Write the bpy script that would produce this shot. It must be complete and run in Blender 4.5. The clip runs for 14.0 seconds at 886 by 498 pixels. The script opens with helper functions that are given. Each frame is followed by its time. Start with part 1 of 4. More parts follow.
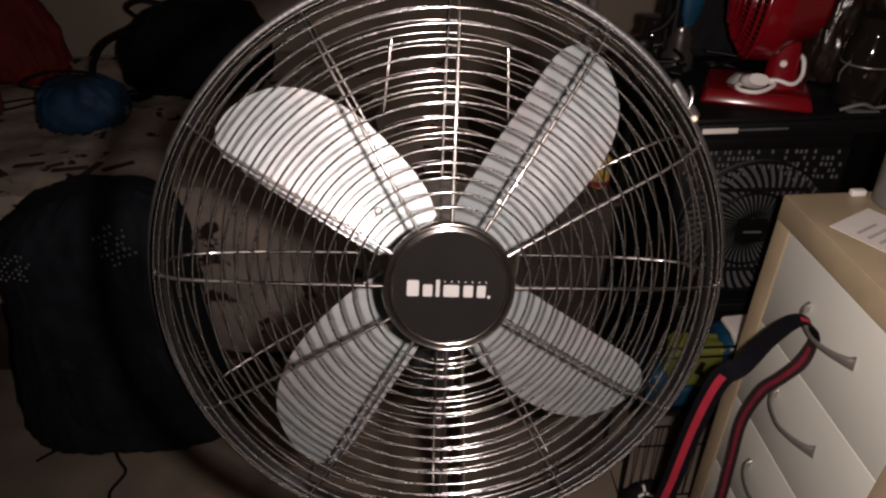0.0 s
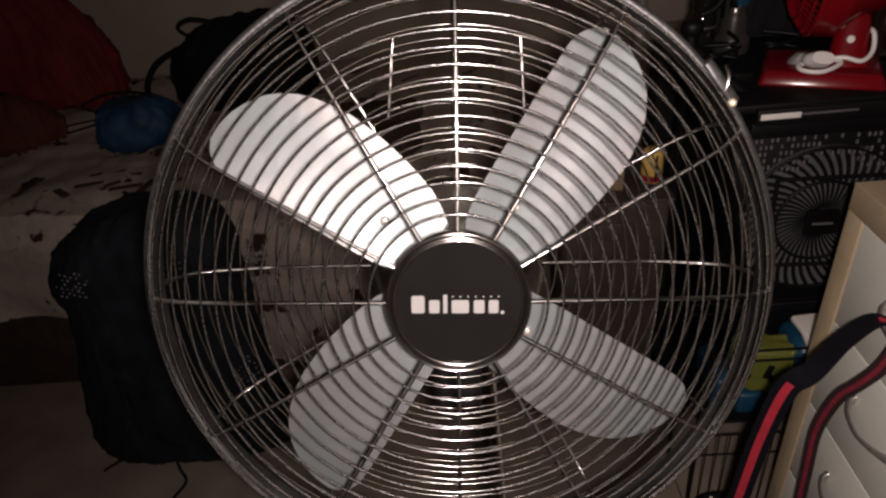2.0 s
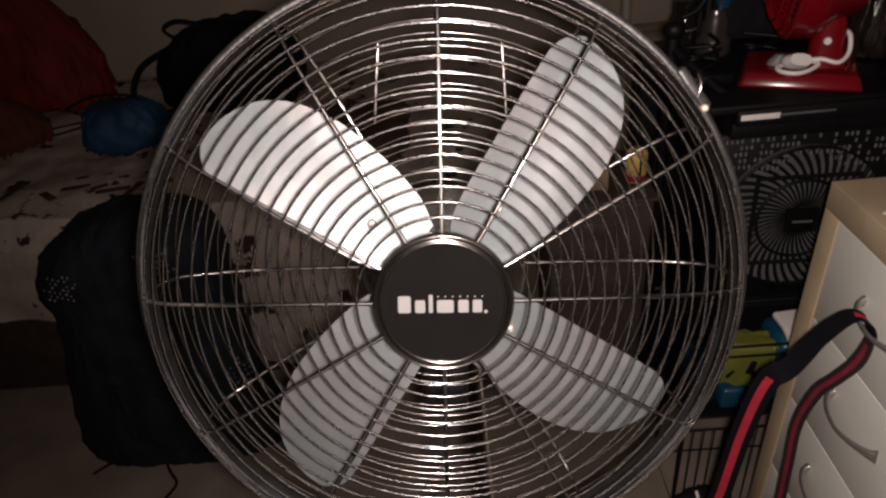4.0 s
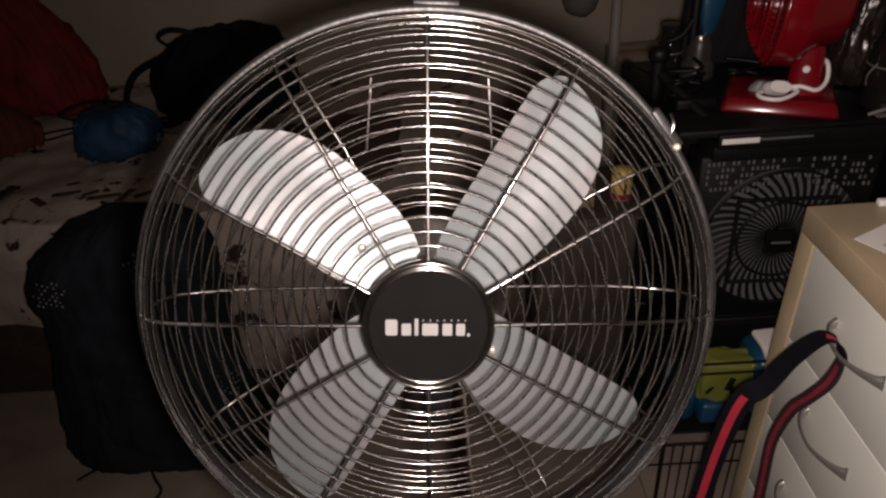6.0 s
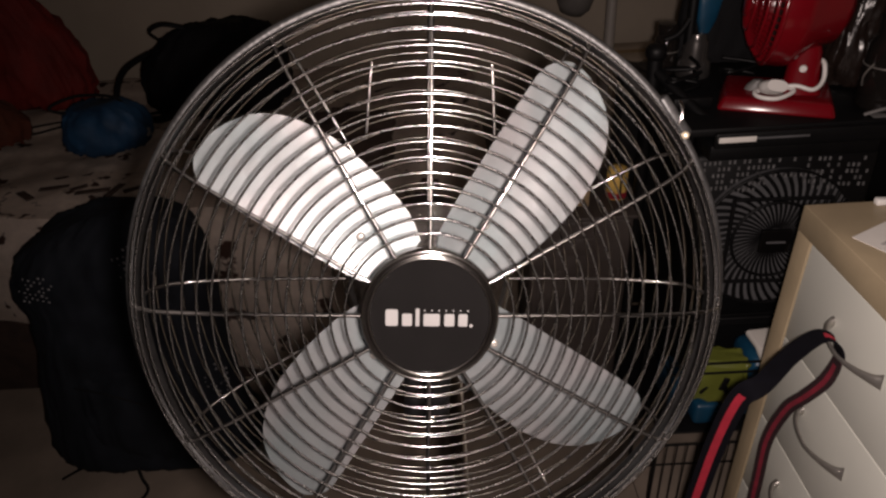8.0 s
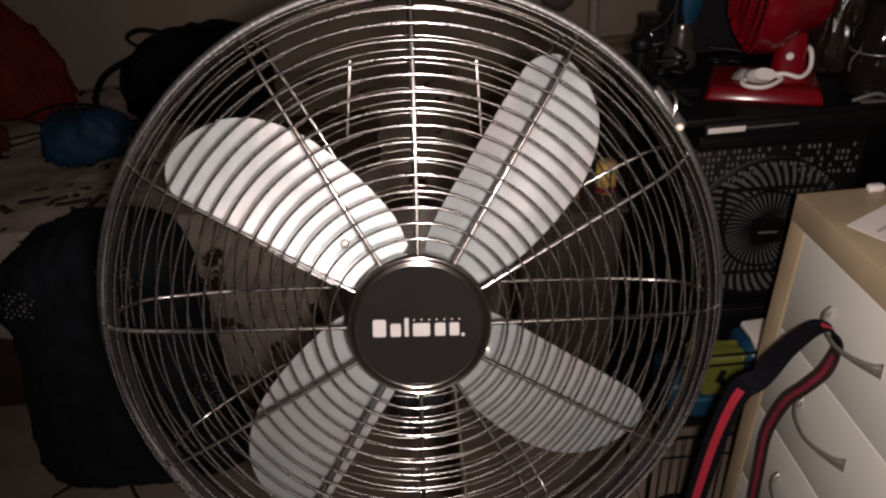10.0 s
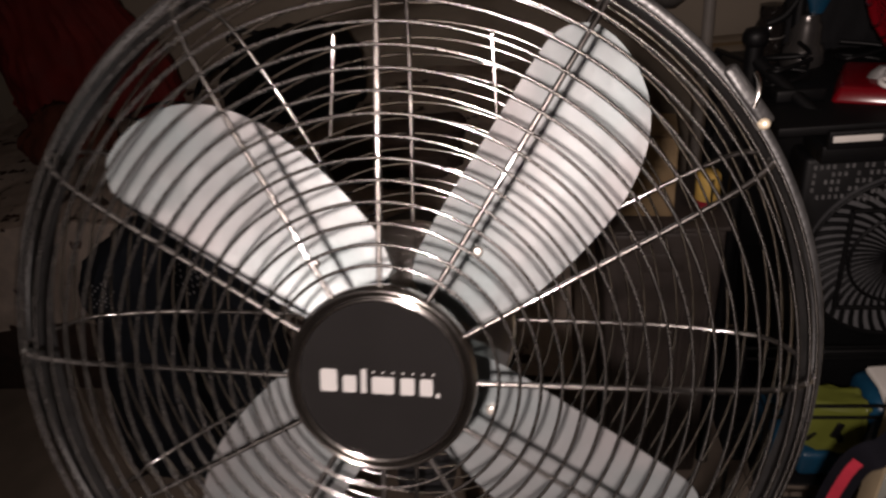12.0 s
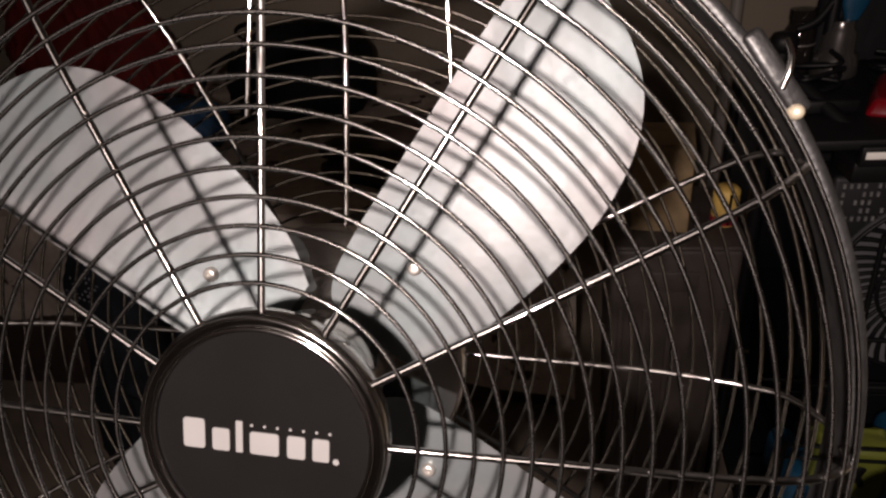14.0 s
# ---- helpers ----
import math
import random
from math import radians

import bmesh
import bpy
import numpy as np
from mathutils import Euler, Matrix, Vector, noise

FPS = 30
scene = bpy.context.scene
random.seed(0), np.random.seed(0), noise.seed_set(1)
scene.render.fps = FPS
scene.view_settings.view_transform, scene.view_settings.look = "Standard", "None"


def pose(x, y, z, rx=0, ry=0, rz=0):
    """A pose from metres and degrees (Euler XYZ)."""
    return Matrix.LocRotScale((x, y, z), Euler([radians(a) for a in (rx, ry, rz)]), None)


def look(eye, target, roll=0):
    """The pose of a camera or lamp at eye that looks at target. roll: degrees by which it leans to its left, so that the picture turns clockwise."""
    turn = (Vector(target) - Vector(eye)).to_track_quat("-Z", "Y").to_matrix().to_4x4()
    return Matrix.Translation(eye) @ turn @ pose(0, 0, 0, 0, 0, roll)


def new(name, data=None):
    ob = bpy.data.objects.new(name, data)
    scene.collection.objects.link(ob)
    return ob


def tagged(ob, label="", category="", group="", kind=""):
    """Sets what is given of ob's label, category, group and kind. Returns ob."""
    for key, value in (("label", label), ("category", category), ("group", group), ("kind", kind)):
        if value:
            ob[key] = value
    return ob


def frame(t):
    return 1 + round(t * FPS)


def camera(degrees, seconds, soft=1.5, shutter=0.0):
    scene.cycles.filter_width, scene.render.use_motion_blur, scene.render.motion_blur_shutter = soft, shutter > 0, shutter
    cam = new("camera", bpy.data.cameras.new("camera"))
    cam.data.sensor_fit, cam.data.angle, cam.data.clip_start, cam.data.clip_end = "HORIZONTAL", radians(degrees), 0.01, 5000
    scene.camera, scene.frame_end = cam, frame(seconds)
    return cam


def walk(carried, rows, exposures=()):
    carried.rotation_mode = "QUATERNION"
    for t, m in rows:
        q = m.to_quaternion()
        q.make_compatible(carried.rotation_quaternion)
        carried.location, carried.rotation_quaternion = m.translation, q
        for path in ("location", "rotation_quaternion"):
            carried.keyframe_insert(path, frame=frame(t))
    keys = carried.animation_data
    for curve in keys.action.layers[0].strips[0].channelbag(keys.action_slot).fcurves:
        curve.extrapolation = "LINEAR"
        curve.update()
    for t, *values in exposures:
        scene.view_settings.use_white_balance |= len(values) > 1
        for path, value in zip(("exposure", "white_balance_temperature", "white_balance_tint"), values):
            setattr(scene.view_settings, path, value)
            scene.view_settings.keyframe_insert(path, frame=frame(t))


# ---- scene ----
cam = camera(69.8, 14.0, soft=2.45, shutter=0.6)
# the fan head's own frame: x right, y into the head, z up along the grille; it leans back on its stand
FAN = pose(-0.0024, 0.0175, 1.1906, -20.55, 5.19, 0.53)
# the camera's rows are given in the fan head's frame
PATH = [
    (0, (-0.0467, -0.5113, 0.1374), (0.1187, 1.4330, -0.3011), 2.82),
    (0.5, (-0.0455, -0.5058, 0.1369), (0.1041, 1.4395, -0.3030), 2.68),
    (1, (-0.0451, -0.5008, 0.1356), (0.0858, 1.4460, -0.3036), 2.45),
    (1.5, (-0.0310, -0.5025, 0.1330), (0.0148, 1.4458, -0.3164), 0.86),
    (2, (-0.0052, -0.4682, 0.1355), (-0.0293, 1.4834, -0.3013), -0.34),
    (2.5, (0.0007, -0.4699, 0.1371), (-0.0129, 1.4800, -0.3073), -0.95),
    (3, (0.0004, -0.4672, 0.1326), (-0.0082, 1.4824, -0.3134), -1.14),
    (5.5, (-0.0050, -0.5134, 0.1563), (0.0386, 1.4424, -0.2596), 0.52),
    (6, (0.0001, -0.5065, 0.1599), (0.0445, 1.4500, -0.2525), 0.64),
    (6.5, (-0.0002, -0.5061, 0.1584), (0.0525, 1.4511, -0.2501), 0.93),
    (7, (0.0009, -0.5017, 0.1575), (0.0613, 1.4555, -0.2496), 1.08),
    (7.5, (-0.0008, -0.5020, 0.1555), (0.0672, 1.4547, -0.2525), 1.25),
    (8, (-0.0085, -0.4943, 0.1471), (0.0659, 1.4622, -0.2608), 1.31),
    (10.5, (-0.0036, -0.4552, 0.1473), (0.0995, 1.4992, -0.2650), -0.68),
    (11, (0.0147, -0.4372, 0.1461), (0.0380, 1.5214, -0.2579), -1.95),
    (11.5, (0.0295, -0.4230, 0.1455), (-0.0707, 1.5363, -0.2432), -1.52),
    (12, (0.0685, -0.3534, 0.1375), (-0.1498, 1.5947, -0.2591), 0.49),
    (12.5, (0.1046, -0.2851, 0.1393), (-0.1916, 1.6595, -0.2222), 2.00),
    (13, (0.1073, -0.2662, 0.1338), (-0.1593, 1.6783, -0.2511), 2.58),
    (13.5, (0.1052, -0.2665, 0.1322), (-0.1612, 1.6766, -0.2592), 2.90),
    (14, (0.1004, -0.2619, 0.1257), (-0.1661, 1.6837, -0.2533), 2.69),
]
walk(cam, [(t, FAN @ look(eye, target, roll)) for t, eye, target, roll in PATH], exposures=((0, 0.0), (11, 0.03), (12.5, 0.10), (14, 0.10)))

# ---- light: one small torch beside the camera, in a dark room ----
world = bpy.data.worlds.new("night")
world.use_nodes = True
world.node_tree.nodes["Background"].inputs[0].default_value = (0.9, 0.75, 0.6, 1)
world.node_tree.nodes["Background"].inputs[1].default_value = 0.0
scene.world = world
torch = bpy.data.lights.new("torch", "SPOT")
torch.energy, torch.color, torch.shadow_soft_size = 49.0, (1.0, 0.83, 0.775), 0.013
torch.spot_size, torch.spot_blend = radians(165), 1.0
new("torch", torch).matrix_world = FAN @ look((0.015, -0.500, 0.142), (0.36, 0.5, -0.02))


# ---- materials ----
def material(name, color, rough=0.5, metal=0.0, vary=0.15, scale=20.0, bump=0.0, bump_scale=200.0, second=None, coat=0.0):
    m = bpy.data.materials.new(name)
    m.use_nodes = True
    nt = m.node_tree
    b = nt.nodes["Principled BSDF"]
    tc = nt.nodes.new("ShaderNodeTexCoord")
    n1 = nt.nodes.new("ShaderNodeTexNoise")
    n1.inputs["Scale"].default_value, n1.inputs["Detail"].default_value = scale, 6
    nt.links.new(tc.outputs["Object"], n1.inputs["Vector"])
    ramp = nt.nodes.new("ShaderNodeValToRGB")
    c2 = second or tuple(c * (1 - vary) for c in color)
    ramp.color_ramp.elements[0].position, ramp.color_ramp.elements[1].position = 0.35, 0.65
    ramp.color_ramp.elements[0].color, ramp.color_ramp.elements[1].color = (*c2, 1), (*color, 1)
    nt.links.new(n1.outputs["Fac"], ramp.inputs["Fac"])
    nt.links.new(ramp.outputs["Color"], b.inputs["Base Color"])
    b.inputs["Metallic"].default_value = metal
    b.inputs["Coat Weight"].default_value = coat
    n2 = nt.nodes.new("ShaderNodeTexNoise")
    n2.inputs["Scale"].default_value, n2.inputs["Detail"].default_value = bump_scale, 5
    nt.links.new(tc.outputs["Object"], n2.inputs["Vector"])
    rr = nt.nodes.new("ShaderNodeMapRange")
    rr.inputs["To Min"].default_value, rr.inputs["To Max"].default_value = rough * 0.8, min(1.0, rough * 1.2)
    nt.links.new(n2.outputs["Fac"], rr.inputs["Value"])
    nt.links.new(rr.outputs["Result"], b.inputs["Roughness"])
    if bump:
        bp = nt.nodes.new("ShaderNodeBump")
        bp.inputs["Strength"].default_value, bp.inputs["Distance"].default_value = bump, 0.002
        nt.links.new(n2.outputs["Fac"], bp.inputs["Height"])
        nt.links.new(bp.outputs["Normal"], b.inputs["Normal"])
    return m


CHROME = material("chrome", (0.72, 0.69, 0.66), 0.12, 1.0, 0.1, 60)
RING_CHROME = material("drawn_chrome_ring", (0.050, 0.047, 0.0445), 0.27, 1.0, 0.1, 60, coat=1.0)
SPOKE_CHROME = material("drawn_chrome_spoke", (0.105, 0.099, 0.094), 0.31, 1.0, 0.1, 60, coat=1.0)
# darkened chrome: shade on the rear rings is painted into the base colour
REAR_CHROME = material("shaded_rear_chrome", (0.036, 0.031, 0.025), 0.29, 1.0, 0.2, 60, coat=1.0)
DARK_CHROME = material("dark_chrome", (0.42, 0.40, 0.38), 0.12, 1.0, 0.2, 60)
BAND = material("dark_steel", (0.011, 0.0108, 0.0108), 0.42, 0.0, 0.5, 90, 0.2, 300)
# the bluish second tone paints blotchy reflections into the sheet's colour
BLADE = material("brushed_aluminium", (0.208, 0.204, 0.207), 0.47, 0.66, 0.2, 11, 0.0, 35, second=(0.160, 0.188, 0.193), coat=0.2)
BLACK_GLOSS = material("glossy_black_plastic", (0.005, 0.0047, 0.0047), 0.07, 0, 0.1, 30)
BLACK = material("black_plastic", (0.004, 0.004, 0.0045), 0.5, 0, 0.3, 30, 0.1, 400)
WHITE_PRINT = material("silver_print", (0.13, 0.127, 0.124), 0.6)
WALL = material("beige_wall_paint", (0.38, 0.325, 0.26), 0.8, 0, 0.12, 3, 0.1, 120)
FLOOR = material("tan_floor", (0.25, 0.205, 0.165), 0.55, 0, 0.25, 6, 0.05, 90)
CEIL = material("ceiling_paint", (0.6, 0.56, 0.5), 0.9, 0, 0.06, 3)
OAK = material("pale_oak_veneer", (0.44, 0.355, 0.23), 0.45, 0, 0.2, 9, 0.1, 300)
DRAWER = material("cream_white_lacquer", (0.66, 0.67, 0.605), 0.35, 0, 0.06, 5, 0.03, 300)
PALE_SCREW = material("pale_brass_screw", (0.62, 0.54, 0.40), 0.35, 0.6, 0.15, 80)
NICKEL = material("brushed_nickel", (0.42, 0.40, 0.37), 0.34, 0.75, 0.15, 80)
RED = material("red_enamel", (0.17, 0.003, 0.008), 0.20, 0, 0.15, 8)
NAVY = material("navy_webbing", (0.0032, 0.0030, 0.006), 0.85, 0, 0.3, 60, 0.5, 900)
REDWEB = material("red_webbing", (0.40, 0.014, 0.036), 0.8, 0, 0.2, 60, 0.5, 900)
MAROON = material("maroon_webbing", (0.022, 0.004, 0.007), 0.85, 0, 0.35, 60, 0.5, 900)
DULL_RED = material("dull_red_webbing", (0.22, 0.010, 0.028), 0.85, 0, 0.3, 60, 0.5, 900)
CHARCOAL = material("charcoal_nylon", (0.015, 0.018, 0.024), 0.75, 0, 0.35, 12, 0.4, 500)
BLACKCLOTH = material("black_nylon", (0.009, 0.009, 0.010), 0.7, 0, 0.3, 12, 0.4, 300)
BLUE = material("blue_fabric", (0.006, 0.045, 0.11), 0.7, 0, 0.35, 14, 0.5, 150)
ORANGE = material("red_orange_fabric", (0.17, 0.008, 0.005), 0.8, 0, 0.35, 8, 0.5, 100)
WHITE_PLASTIC = material("white_plastic", (0.80, 0.78, 0.75), 0.35, 0, 0.05)


TAN = material("tan_cardboard", (0.34, 0.24, 0.13), 0.8, 0, 0.2, 25, 0.2, 200)
FAN_GREY = material("dark_grey_louvre_backing", (0.11, 0.11, 0.115), 0.5, 0, 0.3, 10)
YELLOW = material("yellow_label", (0.98, 0.66, 0.18), 0.5, 0, 0.15, 40)
LIME = material("lime_green_plastic", (0.155, 0.175, 0.03), 0.4, 0, 0.2, 10)
SLOT_GREY = material("dim_grey_slot_edges", (0.16, 0.158, 0.16), 0.45, 0, 0.5, 60)
LIGHT_GREY = material("light_grey_plastic", (0.17, 0.165, 0.16), 0.5, 0, 0.15, 10)
DOT = material("reflective_grey_dots", (0.17, 0.17, 0.18), 0.4, 0, 0.3, 40)
PAPER = material("white_paper", (0.78, 0.75, 0.70), 0.7, 0, 0.06, 30)
INK = material("grey_ink", (0.48, 0.45, 0.44), 0.7)
CYAN = material("blue_plastic_bag", (0.008, 0.060, 0.12), 0.35, 0, 0.4, 12, 0.5, 60)
BROWN_CLOTH = material("dark_brown_cloth", (0.05, 0.03, 0.022), 0.9, 0, 0.4, 20, 0.4, 200)
DARK_GLASS = material("smoked_glass", (0.012, 0.010, 0.009), 0.06, 0, 0.2, 10)
FOOT_GREY = material("grey_fan_plastic", (0.16, 0.15, 0.14), 0.5, 0, 0.2, 10)


def blanket_material():
    """White plush with uneven dark brown blotches of print."""
    m = material("printed_blanket", (0.80, 0.69, 0.60), 0.9, 0, 0.15, 30, 0.7, 160)
    nt = m.node_tree
    b = nt.nodes["Principled BSDF"]
    old = b.inputs["Base Color"].links[0].from_socket
    tc = nt.nodes.new("ShaderNodeTexCoord")
    n = nt.nodes.new("ShaderNodeTexNoise")
    n.inputs["Scale"].default_value, n.inputs["Detail"].default_value, n.inputs["Roughness"].default_value = 9.0, 3.0, 0.6
    nt.links.new(tc.outputs["Object"], n.inputs["Vector"])
    r = nt.nodes.new("ShaderNodeValToRGB")
    r.color_ramp.elements[0].position, r.color_ramp.elements[1].position = 0.61, 0.645
    nt.links.new(n.outputs["Fac"], r.inputs["Fac"])
    mx = nt.nodes.new("ShaderNodeMix")
    mx.data_type = "RGBA"
    mx.inputs["B"].default_value = (0.07, 0.035, 0.025, 1)
    nt.links.new(r.outputs["Color"], mx.inputs["Factor"])
    nt.links.new(old, mx.inputs["A"])
    nt.links.new(mx.outputs["Result"], b.inputs["Base Color"])
    return m


BLACK.node_tree.nodes["Principled BSDF"].inputs["Specular IOR Level"].default_value = 0.25
for m in (NAVY, BLACKCLOTH, CHARCOAL):
    m.node_tree.nodes["Principled BSDF"].inputs["Specular IOR Level"].default_value = 0.15
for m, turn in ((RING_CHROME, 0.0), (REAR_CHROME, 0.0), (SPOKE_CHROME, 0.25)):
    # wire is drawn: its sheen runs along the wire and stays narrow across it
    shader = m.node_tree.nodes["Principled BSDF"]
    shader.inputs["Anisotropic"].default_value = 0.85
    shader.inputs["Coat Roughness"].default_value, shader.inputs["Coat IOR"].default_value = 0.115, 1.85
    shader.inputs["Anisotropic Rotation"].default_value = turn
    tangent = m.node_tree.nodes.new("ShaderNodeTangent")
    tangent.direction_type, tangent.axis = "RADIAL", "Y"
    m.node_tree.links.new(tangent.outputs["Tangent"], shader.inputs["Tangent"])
PRINTED = blanket_material()


def wavy(m, scale, strength, distance):
    """Adds a slow unevenness to a metal sheet, so that its reflections break up."""
    nt = m.node_tree
    tc, n, bp = nt.nodes.new("ShaderNodeTexCoord"), nt.nodes.new("ShaderNodeTexNoise"), nt.nodes.new("ShaderNodeBump")
    n.inputs["Scale"].default_value, n.inputs["Detail"].default_value = scale, 4
    bp.inputs["Strength"].default_value, bp.inputs["Distance"].default_value = strength, distance
    nt.links.new(tc.outputs["Object"], n.inputs["Vector"])
    nt.links.new(n.outputs["Fac"], bp.inputs["Height"])
    nt.links.new(bp.outputs["Normal"], nt.nodes["Principled BSDF"].inputs["Normal"])


wavy(BLADE, 17, 0.40, 0.004)
BLADE.node_tree.nodes["Principled BSDF"].inputs["Coat Roughness"].default_value = 0.2


# ---- mesh helpers ----
def ob_from(bm, name, mat, smooth=True):
    me = bpy.data.meshes.new(name)
    bm.to_mesh(me)
    bm.free()
    for m in (mat if isinstance(mat, (list, tuple)) else [mat]):
        me.materials.append(m)
    if smooth:
        for p in me.polygons:
            p.use_smooth = True
        me.set_sharp_from_angle(angle=radians(65))
    return new(name, me)


def part(name, bm, mat, parent, label="", smooth=True):
    o = ob_from(bm, name, mat, smooth)
    o.parent = parent
    if label:
        tagged(o, label)
    return o


def thing(name, m, label, category, group="", kind=""):
    o = new(name)
    o.matrix_world = m
    o.empty_display_size = 0.05
    return tagged(o, label, category, group, kind)


def box(bm, x0, y0, z0, x1, y1, z1, bevel=0.0, seg=2):
    r = bmesh.ops.create_cube(bm, size=1, matrix=Matrix.Translation(((x0 + x1) / 2, (y0 + y1) / 2, (z0 + z1) / 2)) @ Matrix.Diagonal((abs(x1 - x0), abs(y1 - y0), abs(z1 - z0), 1)))
    if bevel:
        es = list({e for v in r["verts"] for e in v.link_edges})
        bmesh.ops.bevel(bm, geom=es, offset=bevel, segments=seg, affect="EDGES", profile=0.5)
    return bm


def boxed(x0, y0, z0, x1, y1, z1, bevel=0.0, seg=2):
    return box(bmesh.new(), x0, y0, z0, x1, y1, z1, bevel, seg)


def tube(bm, pts, r, closed=False, sides=8, flat=1.0, up=None):
    """A tube of radius r (or a radius a point) along pts; flat squashes it along its second axis."""
    pts = [Vector(p) for p in pts]
    n = len(pts)
    rings, prev = [], None
    for i, p in enumerate(pts):
        a = pts[(i - 1) % n] if closed or i > 0 else p
        b = pts[(i + 1) % n] if closed or i < n - 1 else p
        d = (b - a).normalized()
        ref = Vector(up) if up else (prev if prev else (Vector((0, 0, 1)) if abs(d.z) < 0.9 else Vector((1, 0, 0))))
        u = d.cross(ref).normalized() if up or not prev else (prev - d * prev.dot(d)).normalized()
        v = d.cross(u).normalized()
        if not up:
            prev = u
        rad = r[i] if isinstance(r, (list, tuple)) else r
        rings.append([bm.verts.new(p + rad * (math.cos(2 * math.pi * k / sides) * u + flat * math.sin(2 * math.pi * k / sides) * v)) for k in range(sides)])
    for i in range(n if closed else n - 1):
        a, b = rings[i], rings[(i + 1) % n]
        for k in range(sides):
            bm.faces.new((a[k], a[(k + 1) % sides], b[(k + 1) % sides], b[k]))
    if not closed:
        bm.faces.new(rings[0][::-1])
        bm.faces.new(rings[-1])
    return bm


def circle(r, y, n=96):
    return [(r * math.cos(2 * math.pi * i / n), y, r * math.sin(2 * math.pi * i / n)) for i in range(n)]


def lathe(bm, profile, n=96, axis="y"):
    """Spins (radius, height) pairs round the y or z axis."""
    rings = []
    for r, h in profile:
        if r < 1e-6:
            rings.append([bm.verts.new((0, h, 0) if axis == "y" else (0, 0, h))])
        else:
            rings.append([bm.verts.new((r * math.cos(2 * math.pi * k / n), h, r * math.sin(2 * math.pi * k / n)) if axis == "y" else (r * math.cos(2 * math.pi * k / n), r * math.sin(2 * math.pi * k / n), h)) for k in range(n)])
    for a, b in zip(rings, rings[1:]):
        for k in range(n):
            j = (k + 1) % n
            if len(a) == 1 and len(b) > 1:
                bm.faces.new((a[0], b[k], b[j]))
            elif len(b) == 1 and len(a) > 1:
                bm.faces.new((a[k], a[j], b[0]))
            elif len(a) > 1:
                bm.faces.new((a[k], a[j], b[j], b[k]))
    bmesh.ops.recalc_face_normals(bm, faces=bm.faces[:])
    return bm


def smooth_path(pts, k=6):
    """Catmull-Rom through a few control points."""
    pts = [Vector(p) for p in pts]
    out = []
    for i in range(len(pts) - 1):
        p0, p1, p2, p3 = pts[max(i - 1, 0)], pts[i], pts[i + 1], pts[min(i + 2, len(pts) - 1)]
        for j in range(k):
            t = j / k
            out.append(0.5 * ((2 * p1) + (p2 - p0) * t + (2 * p0 - 5 * p1 + 4 * p2 - p3) * t * t + (3 * p1 - p0 - 3 * p2 + p3) * t ** 3))
    return out + [pts[-1]]


def blob(bm, sections, n=28, power=2.6):
    """A closed bag-like body lofted over (z, cx, cy, half width, half depth) sections with rounded-square outlines."""
    rings = []
    for z, cx, cy, hw, hd in sections:
        ring = []
        for k in range(n):
            a = 2 * math.pi * k / n
            c, s_ = math.cos(a), math.sin(a)
            x = hw * math.copysign(abs(c) ** (2 / power), c)
            y = hd * math.copysign(abs(s_) ** (2 / power), s_)
            ring.append(bm.verts.new((cx + x, cy + y, z)))
        rings.append(ring)
    for a, b in zip(rings, rings[1:]):
        for k in range(n):
            bm.faces.new((a[k], a[(k + 1) % n], b[(k + 1) % n], b[k]))
    bm.faces.new(rings[0][::-1])
    bm.faces.new(rings[-1])
    return bm


def crumple(bm, amount, scale, seed=0.0, cuts=1, fold=0.0):
    """Wrinkles: moves the vertices along their normals by layered noise; fold adds sharp creases."""
    if cuts:
        bmesh.ops.subdivide_edges(bm, edges=bm.edges[:], cuts=cuts, use_grid_fill=True)
    if fold:
        for _ in range(3):
            bmesh.ops.smooth_vert(bm, verts=bm.verts[:], factor=0.5, use_axis_x=True, use_axis_y=True, use_axis_z=True)
    bm.normal_update()
    for v in bm.verts:
        p = v.co * scale + Vector((seed, seed * 2, 0))
        d = noise.noise(p) + 0.5 * noise.noise(p * 2.3)
        q = Vector((p.x * 1.6 + 0.6 * noise.noise(p * 1.3), p.y * 1.6, p.z * 0.9 + 0.8 * noise.noise(p + Vector((7, 3, 1)))))
        crease = (1 - 2 * abs(noise.noise(q * 1.7))) ** 3 + 0.5 * (1 - 2 * abs(noise.noise(q * 3.9))) ** 3
        v.co += v.normal * (d * amount + fold * (crease - 0.4))
    return bm


def ribbon(bm, pts, width, thick, side):
    """A flat strap along pts; side(i) gives the direction of its width at each point."""
    n = len(pts)
    rings = []
    for i, p in enumerate(pts):
        d = (pts[min(i + 1, n - 1)] - pts[max(i - 1, 0)]).normalized()
        w = side(i / (n - 1)).normalized()
        w = (w - d * w.dot(d)).normalized()
        u = d.cross(w).normalized()
        rings.append([bm.verts.new(p + a * w * width / 2 + b * u * thick / 2) for a, b in ((-1, -1), (1, -1), (1, 1), (-1, 1))])
    for a, b in zip(rings, rings[1:]):
        for k in range(4):
            bm.faces.new((a[k], a[(k + 1) % 4], b[(k + 1) % 4], b[k]))
    bm.faces.new(rings[0][::-1])
    bm.faces.new(rings[-1])
    bmesh.ops.recalc_face_normals(bm, faces=bm.faces[:])
    return bm


# ---- structure ----
X0, X1, Y0, Y1, G, ZC = -2.9, 1.75, -2.2, 2.85, -0.15, 2.35


def slab(name, b, mat, label):
    return tagged(ob_from(boxed(*b), name, mat, False), label, name.split("_")[0], kind="structure")


